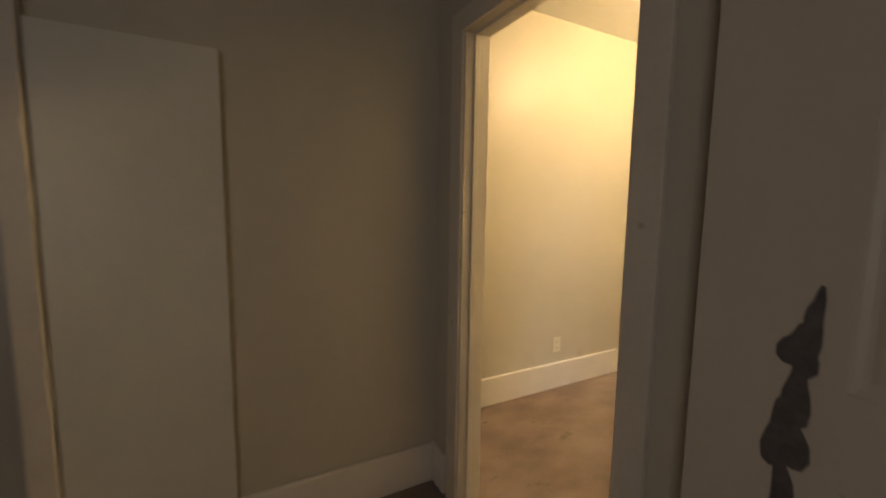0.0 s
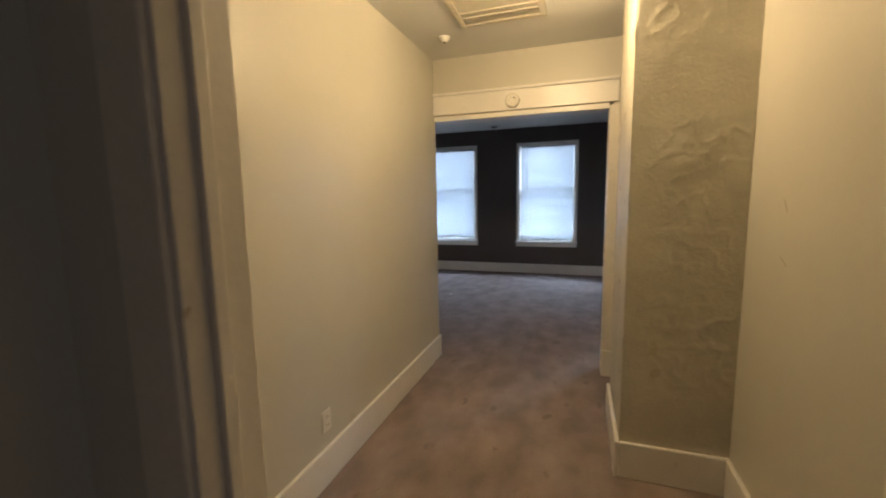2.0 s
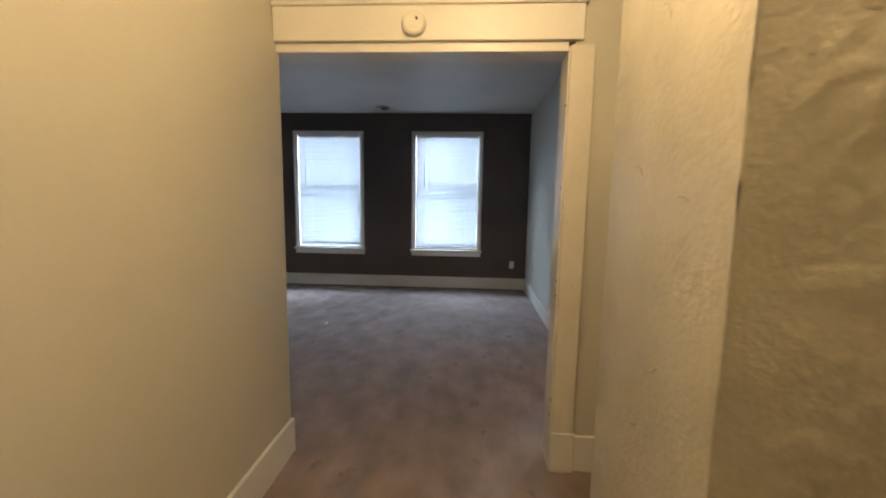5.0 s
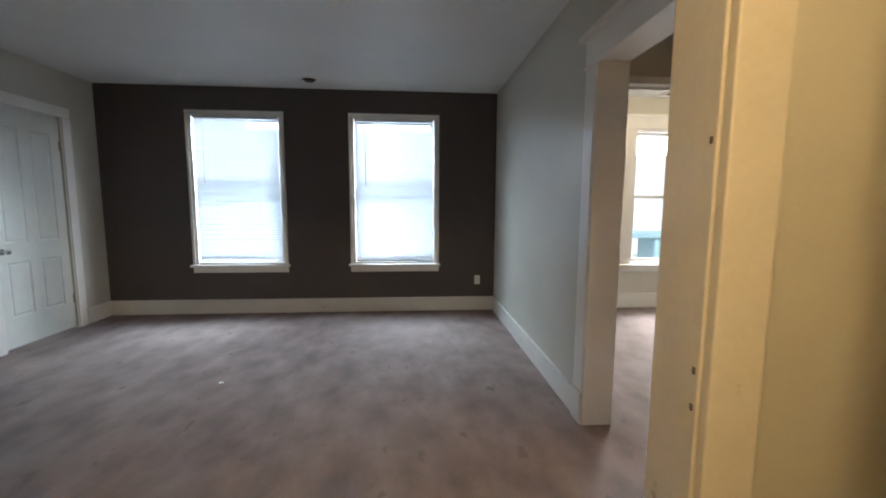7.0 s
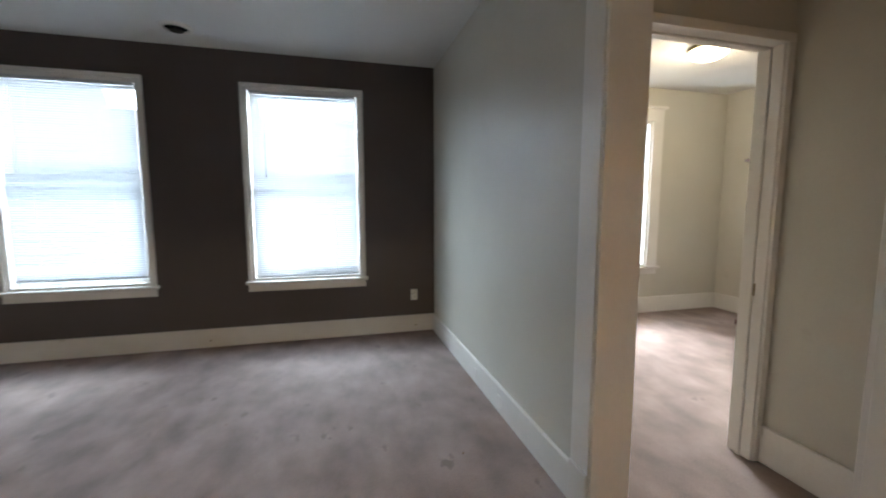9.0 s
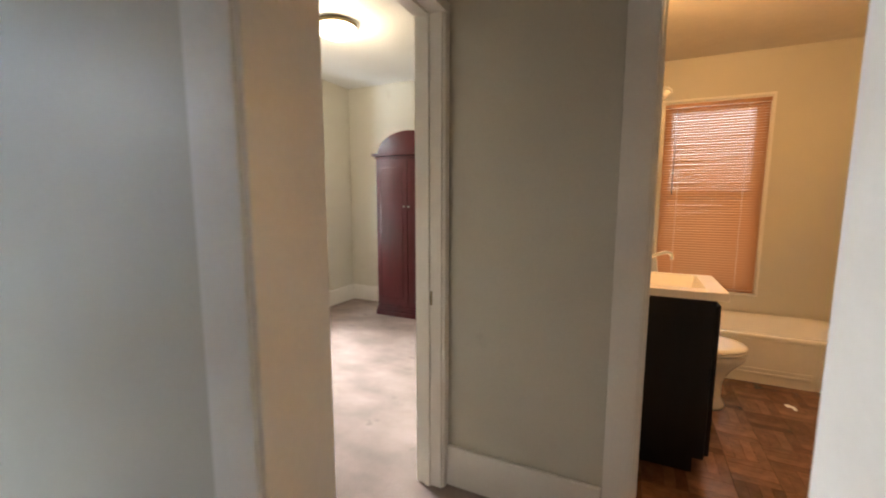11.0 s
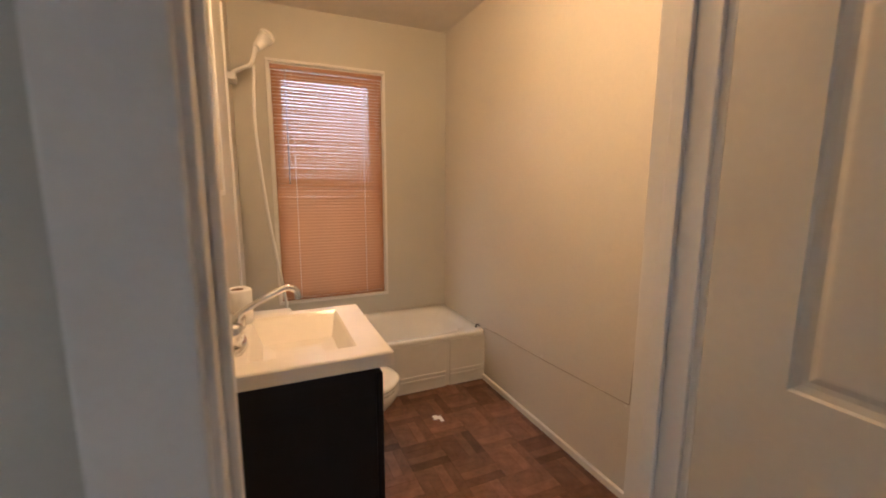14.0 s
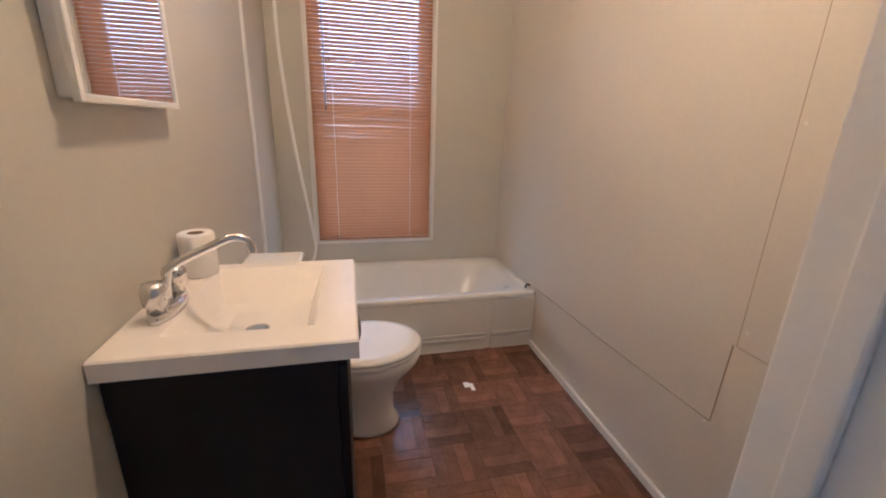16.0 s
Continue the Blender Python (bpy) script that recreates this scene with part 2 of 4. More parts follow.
# ---- shell: walls ----
wall("wall_north_front", "y", 4.43, 4.66, -3.0, 1.99, 0, 2.95, [(-1.80, -0.72, 0.62, 2.45), (0.115, 1.17, 0.62, 2.45)], ACCENT, "dark taupe accent wall with two windows")
wall("wall_north_bedroom", "y", 4.43, 4.66, 1.99, 6.2, 0, 2.95, [(3.76, 4.67, 0.595, 2.365)], PAINT, "beige painted bedroom wall with a window")
wall("wall_west", "x", -3.0, -2.84, 0.06, 4.43, 0, 2.95, [(3.13, 3.93, 0, 2.28)], PAINT, "beige painted wall with a panelled door")
wall("wall_front_south", "y", -0.08, 0.06, -3.0, 0.0, 0, 2.95, [], PAINT, "beige painted wall beside the hall")
wall("wall_hall_west", "x", -0.14, 0.0, -2.96, -0.08, 0, 2.95, [], PAINT, "glossy beige painted hall wall")
setting("wall_hall_header", boxes((0.0, 1.47, 0.02, 0.16, 2.2, 2.95)), PAINT, "beige wall above the cased hall opening", "wall")
setting("wall_hall_east", boxes((1.47, 2.09, 0.02, 0.16, 0, 2.95)), PAINT, "beige wall return beside the hall opening", "wall")
wall("wall_east", "x", 1.93, 2.09, 0.16, 4.43, 0, 2.95, [(0.73, 1.61, 0, 2.22)], PAINT, "pale beige painted wall with a cased opening")
wall("wall_alcove", "x", 1.97, 2.09, -2.96, 0.02, 0, 2.95, [], PAINT, "yellowish beige painted alcove wall")
wall("wall_entry", "y", -3.06, -2.96, -0.6, 3.6, 0, 2.95, [(0.73, 1.56, 0, 2.10)], PAINT, "dim beige wall with a doorway to the hall")
wall("wall_bedroom_south", "y", 1.75, 1.87, 2.09, 6.2, 0, 2.95, [(2.16, 3.02, 0, 2.14)], PAINT, "beige wall with the bedroom doorway")
wall("wall_bath_west", "x", 3.06, 3.17, -0.7, 1.75, 0, 2.95, [(0.155, 0.955, 0, 2.13)], PAINT, "beige wall with the bathroom doorway")
wall("wall_bath_north", "y", 1.03, 1.15, 3.17, 5.9, 0, 2.95, [], PAINT, "warm beige bathroom wall")
wall("wall_bath_south", "y", -0.66, -0.51, 3.17, 5.9, 0, 2.95, [], PANELW, "glossy beige bathroom wall of painted boards")
wall("wall_bath_east", "x", 5.70, 5.92, -0.66, 1.75, 0, 2.95, [(0.02, 0.80, 0.54, 2.21)], PAINT, "beige bathroom wall with a window")
wall("wall_bedroom_east", "x", 5.80, 5.95, 1.87, 4.43, 0, 2.95, [], PAINT, "beige bedroom wall behind the armoire")
wall("wall_vestibule_south", "y", -0.16, -0.04, 2.09, 3.06, 0, 2.95, [], PAINT, "beige vestibule wall behind the open door")
wall("wall_entry_west", "x", 0.35, 0.5, -7.0, -3.06, 0, 2.95, [], PAINT, "dim beige entry wall")
wall("wall_entry_east", "x", 3.4, 3.55, -7.0, -3.06, 0, 2.95, [], PAINT, "dim beige entry wall")
wall("wall_entry_south", "y", -7.0, -6.85, 0.5, 3.4, 0, 2.95, [], PAINT, "dim beige entry wall")

# ---- shell: ceilings ----
setting("ceiling_hall", boxes((0.0, 1.97, -2.96, 0.02, HZ, 2.9)), CEIL, "off-white patched hall ceiling", "ceiling")
setting("ceiling_front", boxes((-2.84, 1.93, 0.06, 4.43, FZ, 2.94)), CEIL, "satin white ceiling with faint patches", "ceiling")
setting("ceiling_bedroom", boxes((2.09, 5.80, 1.87, 4.43, FZ, 2.94)), CEIL, "white bedroom ceiling", "ceiling")
setting("ceiling_vestibule", boxes((2.09, 3.06, -0.04, 1.75, FZ, 2.94)), CEIL, "shaded vestibule ceiling", "ceiling")
setting("ceiling_bath", boxes((3.17, 5.70, -0.51, 1.03, BZ, 2.94)), STIPPLE, "stippled bathroom ceiling", "ceiling")
setting("ceiling_entry", boxes((0.5, 3.4, -6.85, -3.06, 2.70, 2.94)), CEIL, "dim entry ceiling", "ceiling")
# unseen lid added over all ceilings and wall tops to block sky light
setting("roof", boxes((-3.0, 6.2, -7.0, 4.66, 2.96, 3.1)), CEIL, "unseen slab above the ceilings that shuts out the sky", "roof")

# ---- chimney breast with rough plaster ----
def rough_sheet(bm, origin, du, dv, nu, nv, normal, amp):
    """A plaster sheet with lumps, its rim left flat."""
    grid = []
    for j in range(nv + 1):
        row = []
        for i in range(nu + 1):
            p = Vector(origin) + Vector(du) * (i / nu) + Vector(dv) * (j / nv)
            w = max(0.0, noise.noise(p * 1.9 + Vector((3, 1, 5))) + 0.15) * 1.6
            h = 0.45 * w * max(0.0, 1 - 7 * abs(noise.noise(p * 13.0 + Vector((7, 2, 1))))) + max(0.0, noise.noise(p * 5.0) - 0.1) * 1.3 * w + max(0.0, noise.noise(p * 15.0)) * 0.7 * w + 0.25 * noise.noise(p * 4.0)
            if i in (0, nu):
                h = 0.4 * noise.noise(p * 14.0)
            row.append(bm.verts.new(p + Vector(normal) * amp * h))
        grid.append(row)
    for j in range(nv):
        for i in range(nu):
            f = bm.faces.new((grid[j][i], grid[j][i + 1], grid[j + 1][i + 1], grid[j + 1][i]))
            f.smooth = True


CHY = -0.59
bm = boxes((1.49, 1.965, -1.247, CHY - 0.01, 0, HZ))
rough_sheet(bm, (1.47, -1.262, 0.0), (0, CHY + 1.262, 0), (0, 0, HZ), 60, 260, (-1, 0, 0), 0.014)
rough_sheet(bm, (1.47, -1.262, 0.0), (0.5, 0, 0), (0, 0, HZ), 60, 260, (0, -1, 0), 0.011)
rough_sheet(bm, (1.47, CHY, 0.0), (0.5, 0, 0), (0, 0, HZ), 24, 60, (0, 1, 0), 0.006)
chimney = setting("wall_chimney", bm, PLASTER, "chimney breast in lumpy painted plaster", "wall")
CRACK = mat("crack_shadow", (0.20, 0.16, 0.10), 0.8, 0.2)
for y, z, dy, dz in ((-1.02, 1.02, 0.07, -0.03), (-0.93, 0.82, 0.04, -0.02), (-1.2, 0.78, 0.06, -0.02), (-0.85, 1.52, 0.05, 0.03), (-1.1, 1.45, 0.05, 0.01), (-0.95, 1.9, 0.05, 0.05)):
    part("crack", tube(bmesh.new(), ((1.467, y, z), (1.466, y + dy * 0.4, z + dz * 0.8), (1.467, y + dy, z + dz)), 0.0008, 6), CRACK, chimney)
for y, z, dy, dz in ((-1.62, 1.42, 0.03, 0.05), (-1.65, 1.22, 0.05, 0.03)):
    t = tagged(part("scuff", tube(bmesh.new(), ((1.9698, y, z), (1.9698, y + dy * 0.5, z + dz * 0.6), (1.9698, y + dy, z + dz)), 0.0011, 6), CRACK), "small dark scuff mark on the alcove wall", "scuff")

# ---- baseboards ----
T = 0.022
baseboard([(0.0, T, -2.94, 0.062), (1.447, 1.447 + T, -1.285, CHY + 0.02), (1.566, 1.947, -0.002, 0.02), (1.948, 1.97, CHY, 0.018), (1.47, 1.97, -1.285, -1.263), (1.948, 1.97, -2.94, -1.286)], 0.2)
baseboard([(-2.838, 1.93, 4.408, 4.43), (1.908, 1.93, 1.74, 4.407), (-2.84, -2.818, 4.05, 4.407), (-2.84, -2.818, 0.17, 3.01), (-2.8, -0.002, 0.06, 0.082)])
baseboard([(2.09, 5.80, 4.406, 4.43), (5.776, 5.80, 1.88, 4.405), (3.038, 3.06, 1.052, 1.735), (2.09, 2.112, 1.9, 4.4), (3.1, 5.77, 1.87, 1.892)], 0.2)
baseboard([(0.524, 0.635, -3.082, -3.06), (0.5, 0.522, -3.94, -3.06), (0.5, 0.522, -6.8, -4.54)], 0.2)
tagged(part("baseboard", boxes((3.18, 4.985, -0.508, -0.49, 0.004, 0.045), bevel=0.005), TRIM), "small white quarter-round strip along the parquet", "baseboard", "", "structure")


# ---- door and opening casings ----
def casing(name, axis, face, out, b0, b1, top, w, th, material, label, cap=False, plinth=False):
    """Casing on one face of a wall: two uprights and a head. out: +1 or -1, the side it stands on."""
    t = thing(name, label, "door casing", "structure")
    lo, hi = (face, face + out * th) if out > 0 else (face + out * th, face)

    def put(nm, a0, a1, z0, z1, extra=0.0, lab=""):
        l2, h2 = (lo, hi + extra) if out > 0 else (lo - extra, hi)
        row = (a0, a1, l2, h2, z0, z1) if axis == "y" else (l2, h2, a0, a1, z0, z1)
        part(nm, boxes(row, bevel=0.004), material, t, lab)
    z0 = 0.0
    if plinth:
        put("plinth", b0 - w - 0.004, b0, 0, 0.21, 0.008)
        put("plinth", b1, b1 + w + 0.004, 0, 0.21, 0.008)
        z0 = 0.21
    put("upright", b0 - w, b0, z0, top)
    put("upright", b1, b1 + w, z0, top)
    if cap:
        put("head", b0 - w, b1 + w, top, top + 0.15, 0.003)
        put("cap", b0 - w - 0.035, b1 + w + 0.035, top + 0.15, top + 0.185, 0.035)
        put("bead", b0 - w - 0.012, b1 + w + 0.012, top - 0.012, top, 0.012)
    else:
        put("head", b0 - w, b1 + w, top, top + w, 0.002)
    return t


def jamb(name, axis, p0, p1, b0, b1, top, th, material, label, stop=None):
    """Lining of an opening: two reveals and a soffit, with an optional door stop at depth stop."""
    t = thing(name, label, "door frame", "structure")

    def put(nm, a0, a1, q0, q1, z0, z1):
        row = (a0, a1, q0, q1, z0, z1) if axis == "y" else (q0, q1, a0, a1, z0, z1)
        part(nm, boxes(row, bevel=0.003), material, t)
    put("reveal", b0, b0 + th, p0, p1, 0, top)
    put("reveal", b1 - th, b1, p0, p1, 0, top)
    put("soffit", b0, b1, p0, p1, top, top + th)
    if stop:
        s0, s1 = stop
        put("stop", b0 + th, b0 + th + 0.012, s0, s1, 0, top)
        put("stop", b1 - th - 0.012, b1 - th, s0, s1, 0, top)
        put("stop", b0 + th + 0.012, b1 - th - 0.012, s0, s1, top - 0.012, top)
    return t


# hall to front room
t = thing("opening_trim", "white painted header board and post of the hall opening", "door casing", "structure")
part("head", boxes((0.002, 1.505, -0.006, 0.019, 2.2, 2.36), bevel=0.004), TRIM, t)
part("bead", boxes((0.002, 1.515, -0.018, 0.019, 2.361, 2.385), bevel=0.005), TRIM, t)
part("soffit", boxes((0.002, 1.441, 0.02, 0.178, 2.155, 2.199), bevel=0.003), TRIM, t)
part("upright", boxes((1.447, 1.56, -0.006, 0.019, 0.22, 2.177), bevel=0.004), WORN, t)
part("plinth", boxes((1.443, 1.565, -0.014, 0.019, 0, 0.22), bevel=0.004), TRIM, t)
part("reveal", boxes((1.441, 1.469, 0.0195, 0.178, 0, 2.177), bevel=0.003), WORN, t, "worn cream-painted post edge with old hinge cuts")
part("hinge_cut", boxes(*[(1.4385, 1.4415, 0.03, 0.036, z, z + 0.014) for z in (0.3, 0.38, 0.95, 1.03, 1.5, 1.9)]), DARKMETAL, t)
part("back_upright", boxes((1.455, 1.57, 0.161, 0.183, 0, 2.2), bevel=0.004), TRIM, t)
# cased opening in the east wall
jamb("opening_frame", "x", 1.915, 2.107, 0.73, 1.61, 2.2, 0.02, TRIM, "white painted wide lining of the cased opening")
casing("opening_casing", "x", 1.93, -1, 0.735, 1.605, 2.2, 0.13, 0.022, TRIM, "white casing with a moulded cap over the opening", cap=True, plinth=True)
# bedroom doorway
jamb("door_frame_bedroom", "y", 1.745, 1.875, 2.16, 3.02, 2.12, 0.02, TRIM, "white painted frame of the bedroom doorway", stop=(1.80, 1.83))
casing("door_casing_bedroom", "y", 1.75, -1, 2.17, 3.01, 2.12, 0.045, 0.018, TRIM, "narrow white casing of the bedroom doorway")
# bathroom doorway
jamb("door_frame_bath", "x", 3.055, 3.175, 0.155, 0.955, 2.11, 0.02, TRIM, "white painted frame of the bathroom doorway", stop=(3.10, 3.13))
t = casing("door_casing_bath", "x", 3.06, -1, 0.165, 0.945, 2.11, 0.105, 0.02, TRIM, "flat white casing of the bathroom doorway")
# entry doorway
jamb("door_frame_entry", "y", -3.07, -2.95, 0.73, 1.56, 2.08, 0.02, WORN, "worn cream-painted frame of the entry doorway", stop=(-3.03, -3.005))
casing("door_casing_entry", "y", -3.06, -1, 0.74, 1.55, 2.08, 0.085, 0.02, WORN, "chipped cream casing of the entry doorway")


def strike(x0, x1, y0, y1, z, label="dark strike plate in the door frame"):
    t = thing("strike_plate", label, "strike plate")
    part("plate", boxes((x0, x1, y0, y1, z - 0.032, z + 0.032), bevel=0.001), BRASS, t)
    part("hole", boxes((x0 - 0.001, x1 + 0.001, y0 + (y1 - y0) * 0.35 - 0.0005, y1 - (y1 - y0) * 0.3, z - 0.012, z + 0.012)), BLACK, t)


strike(2.997, 3.0, 1.79, 1.815, 0.915)
strike(1.537, 1.54, -3.0, -2.97, 0.92)


# ---- panelled doors ----
def panel_door(name, w, h, th, panels, material, label, category="door"):
    """A leaf in its own axes: width along x from 0, thickness along y, with sunk moulded panels on both faces."""
    t = thing(name, label, category)
    xs = sorted({0, w, *[p[0] for p in panels], *[p[1] for p in panels]})
    zs = sorted({0, h, *[p[2] for p in panels], *[p[3] for p in panels]})
    bm = bmesh.new()
    for i in range(len(xs) - 1):
        for j in range(len(zs) - 1):
            cx, cz = (xs[i] + xs[i + 1]) / 2, (zs[j] + zs[j + 1]) / 2
            if not any(p[0] < cx < p[1] and p[2] < cz < p[3] for p in panels):
                box(bm, xs[i], xs[i + 1], 0, th, zs[j], zs[j + 1])
    bmesh.ops.remove_doubles(bm, verts=bm.verts, dist=1e-5)
    part("leaf", bm, material, t)
    for a, b, c, d in panels:
        bm = bmesh.new()
        for ys, s in ((0.0, 1), (th, -1)):
            rings = []
            for inset, dep in ((0.0, 0.0), (0.004, 0.004), (0.014, 0.007), (0.022, 0.0075), (0.032, 0.0035), (0.036, 0.003)):
                yy = ys + s * dep
                rings.append([bm.verts.new(v) for v in ((a + inset, yy, c + inset), (b - inset, yy, c + inset), (b - inset, yy, d - inset), (a + inset, yy, d - inset))])
            for r0, r1 in zip(rings, rings[1:]):
                for k in range(4):
                    bm.faces.new((r0[k], r0[(k + 1) % 4], r1[(k + 1) % 4], r1[k]))
            bm.faces.new(rings[-1])
        part("panel", bm, material, t)
    return t


def knob(parent, x, y, z, s, material, label="metal door knob"):
    bm = bmesh.new()
    cyl(bm, (x, y, z), (x, y + s * 0.012, z), 0.028)
    cyl(bm, (x, y + s * 0.012, z), (x, y + s * 0.04, z), 0.011)
    bmesh.ops.create_uvsphere(bm, u_segments=16, v_segments=10, radius=0.026, matrix=Matrix.Translation((x, y + s * 0.056, z)))
    for f in bm.faces:
        f.smooth = True
    part("knob", bm, material, parent, label)


FOUR = [(0.11, 0.345, 0.98, 2.06), (0.455, 0.69, 0.98, 2.06), (0.11, 0.345, 0.28, 0.80), (0.455, 0.69, 0.28, 0.80)]
d = panel_door("door_west", 0.80, 2.245, 0.04, FOUR, DOORP, "closed pale four-panel door with a metal knob")
knob(d, 0.07, 0.0, 0.91, -1, CHROME)
part("hinge", boxes((0.79, 0.806, -0.006, 0.004, 0.27, 0.37), (0.79, 0.806, -0.006, 0.004, 1.9, 2.0), bevel=0.001), BRASS, d)
d.matrix_world = pose(-2.862, 3.13, 0.015, 0, 0, 90)
jamb("door_frame_west", "x", -2.98, -2.835, 3.11, 3.95, 2.27, 0.018, TRIM, "white frame of the panelled door", stop=(-2.92, -2.905))
casing("door_casing_west", "x", -2.84, 1, 3.12, 3.94, 2.27, 0.105, 0.02, TRIM, "flat white casing round the panelled door")

SIX = [(0.13, 0.335, 1.76, 1.97), (0.425, 0.63, 1.76, 1.97), (0.13, 0.335, 1.06, 1.62), (0.425, 0.63, 1.06, 1.62), (0.13, 0.335, 0.25, 0.86), (0.425, 0.63, 0.25, 0.86)]
d = panel_door("door_bath", 0.76, 2.08, 0.035, SIX, BROWNDOOR, "open tan six-panel bathroom door")
knob(d, 0.70, 0.035, 0.92, 1, BRASS)
d.matrix_world = pose(3.035, 0.172, 0.012, 0, 0, 180)

d = panel_door("door_entry", 0.80, 2.05, 0.035, [(0.22, 0.68, 1.1, 1.9), (0.22, 0.68, 0.25, 0.95)], BROWNDOOR, "worn brown entry door folded back on the wall")
d.matrix_world = pose(1.775, -3.16, 0.012, 0, 0, 0)
bm = bmesh.new()
for sx, sz, rx, rz in ((0.178, 1.20, 0.012, 0.05), (0.163, 1.15, 0.026, 0.04), (0.165, 1.08, 0.018, 0.06), (0.155, 1.0, 0.03, 0.06), (0.157, 0.9, 0.016, 0.08)):
    vs = []
    for i in range(18):
        a = 6.28319 * i / 18
        q = 1 + 0.25 * math.sin(3 * a + sz * 9)
        vs.append((sx + rx * q * math.cos(a), -0.0015 - 0.0004 * sz, sz + rz * q * math.sin(a)))
    f = bm.faces.new([bm.verts.new(v) for v in vs])
part("stain", bm, STAIN, d, "dark worn patch where a lock was")

# pale flush board added for the pale rectangle on the entry's west wall
d = panel_door("pale_board", 0.50, 1.90, 0.035, [], DOORP, "pale flush board standing against the dim wall")
d.matrix_world = pose(0.54, -4.45, 0.012, 0, 0, 90)
part("latch", boxes((-0.003, 0.0, 0.008, 0.027, 1.0, 1.13), bevel=0.001), BRASS, d)
tagged(part("door_casing", boxes((0.501, 0.55, -4.535, -4.46, 0, 2.1), bevel=0.004), WORN), "worn upright casing beside the pale board", "door casing", "", "structure")


# ---- double-hung windows ----
def window(name, x0, x1, z0, z1, y, outer, sill_out, label, head_cap=False, apron=True, cw=0.06):
    """In its own axes: the wall's inner face is y, outdoors is +y. x0..x1, z0..z1: the hole."""
    t = thing(name, label, "window", "structure")
    f = part("window_frame", boxes((x0, x0 + 0.03, y, y + 0.16, z0, z1), (x1 - 0.03, x1, y, y + 0.16, z0, z1), (x0 + 0.03, x1 - 0.03, y, y + 0.16, z1 - 0.03, z1), (x0 + 0.03, x1 - 0.03, y, y + 0.2, z0, z0 + 0.025)), TRIM, t)
    hz = (z0 + z1) / 2 + 0.01
    for nm, a, b, d0 in (("upper_sash", hz - 0.02, z1 - 0.03, y + 0.11), ("lower_sash", z0 + 0.025, hz + 0.02, y + 0.07)):
        s = part(nm, boxes((x0 + 0.03, x0 + 0.075, d0, d0 + 0.035, a, b), (x1 - 0.075, x1 - 0.03, d0, d0 + 0.035, a, b), (x0 + 0.075, x1 - 0.075, d0, d0 + 0.035, a, a + 0.045), (x0 + 0.075, x1 - 0.075, d0, d0 + 0.035, b - 0.04, b)), TRIM, t)
        g = part("pane", boxes((x0 + 0.075, x1 - 0.075, d0 + 0.015, d0 + 0.019, a + 0.045, b - 0.04)), GLASS, s)
        g.visible_shadow = False
    for a, b in ((x0 - cw, x0), (x1, x1 + cw)):
        part("casing", boxes((a, b, y - 0.02, y - 0.0005, z0, z1), bevel=0.003), TRIM, t)
    if head_cap:
        part("head", boxes((x0 - cw, x1 + cw, y - 0.022, y - 0.0005, z1, z1 + 0.15), bevel=0.003), TRIM, t)
        part("cap", boxes((x0 - cw - 0.03, x1 + cw + 0.03, y - 0.05, y - 0.0005, z1 + 0.15, z1 + 0.18), bevel=0.005), TRIM, t)
    else:
        part("head", boxes((x0 - cw, x1 + cw, y - 0.022, y - 0.0005, z1, z1 + cw), bevel=0.003), TRIM, t)
    if apron:
        part("window_sill", boxes((x0 - cw - 0.02, x1 + cw + 0.02, y - 0.055, y + 0.02, z0 - 0.028, z0), bevel=0.006), TRIM, t)
        part("apron", boxes((x0 - cw, x1 + cw, y - 0.018, y - 0.0005, z0 - 0.10, z0 - 0.029), bevel=0.003), TRIM, t)
    else:
        part("casing", boxes((x0 - cw, x1 + cw, y - 0.02, y - 0.0005, z0 - cw, z0), bevel=0.003), TRIM, t)
    return t


def blind(name, x0, x1, z0, z1, y, slat_mat, label, tilt, wand_x, cords, slat_w=0.025, pitch=0.0205):
    """A mini blind in its own axes, hanging from z1 down to z0."""
    t = thing(name, label, "window blind")
    part("head_rail", boxes((x0, x1, y - 0.015, y + 0.015, z1 - 0.03, z1), bevel=0.003), slat_mat, t)
    part("bottom_rail", boxes((x0 + 0.003, x1 - 0.003, y - 0.011, y + 0.011, z0, z0 + 0.014), bevel=0.003), slat_mat, t)
    bm = bmesh.new()
    c, s = math.cos(radians(tilt)), math.sin(radians(tilt))
    rows = []
    for k in range(5):
        u = (k / 4 - 0.5) * slat_w
        v = 0.0022 * (1 - (k / 2 - 1) ** 2)
        rows.append([bm.verts.new((x, u * c - v * s, u * s + v * c)) for x in (x0 + 0.004, x1 - 0.004)])
    for a, b in zip(rows, rows[1:]):
        f = bm.faces.new((a[0], a[1], b[1], b[0]))
        f.smooth = True
    me = bpy.data.meshes.new("slat")
    bm.to_mesh(me)
    bm.free()
    me.materials.append(slat_mat)
    z = z1 - 0.045
    while z > z0 + 0.02:
        o = new("slat", me)
        o.parent = t
        o.location = (0, y, z)
        o.rotation_euler = (radians(random.uniform(-0.3, 0.3)), radians(random.uniform(-0.06, 0.06)), 0)
        z -= pitch
    for cx in cords:
        part("cord", tube(bmesh.new(), ((cx, y - 0.014, z1 - 0.03), (cx, y - 0.014, (z0 + z1) / 2), (cx, y - 0.014, z0 + 0.01)), 0.0012, 6), CORD, t)
    part("wand", cyl(bmesh.new(), (wand_x, y - 0.024, z1 - 0.03), (wand_x - 0.004, y - 0.03, z1 - 0.80), 0.0035, n=8), DARKCORD, t)
    return t


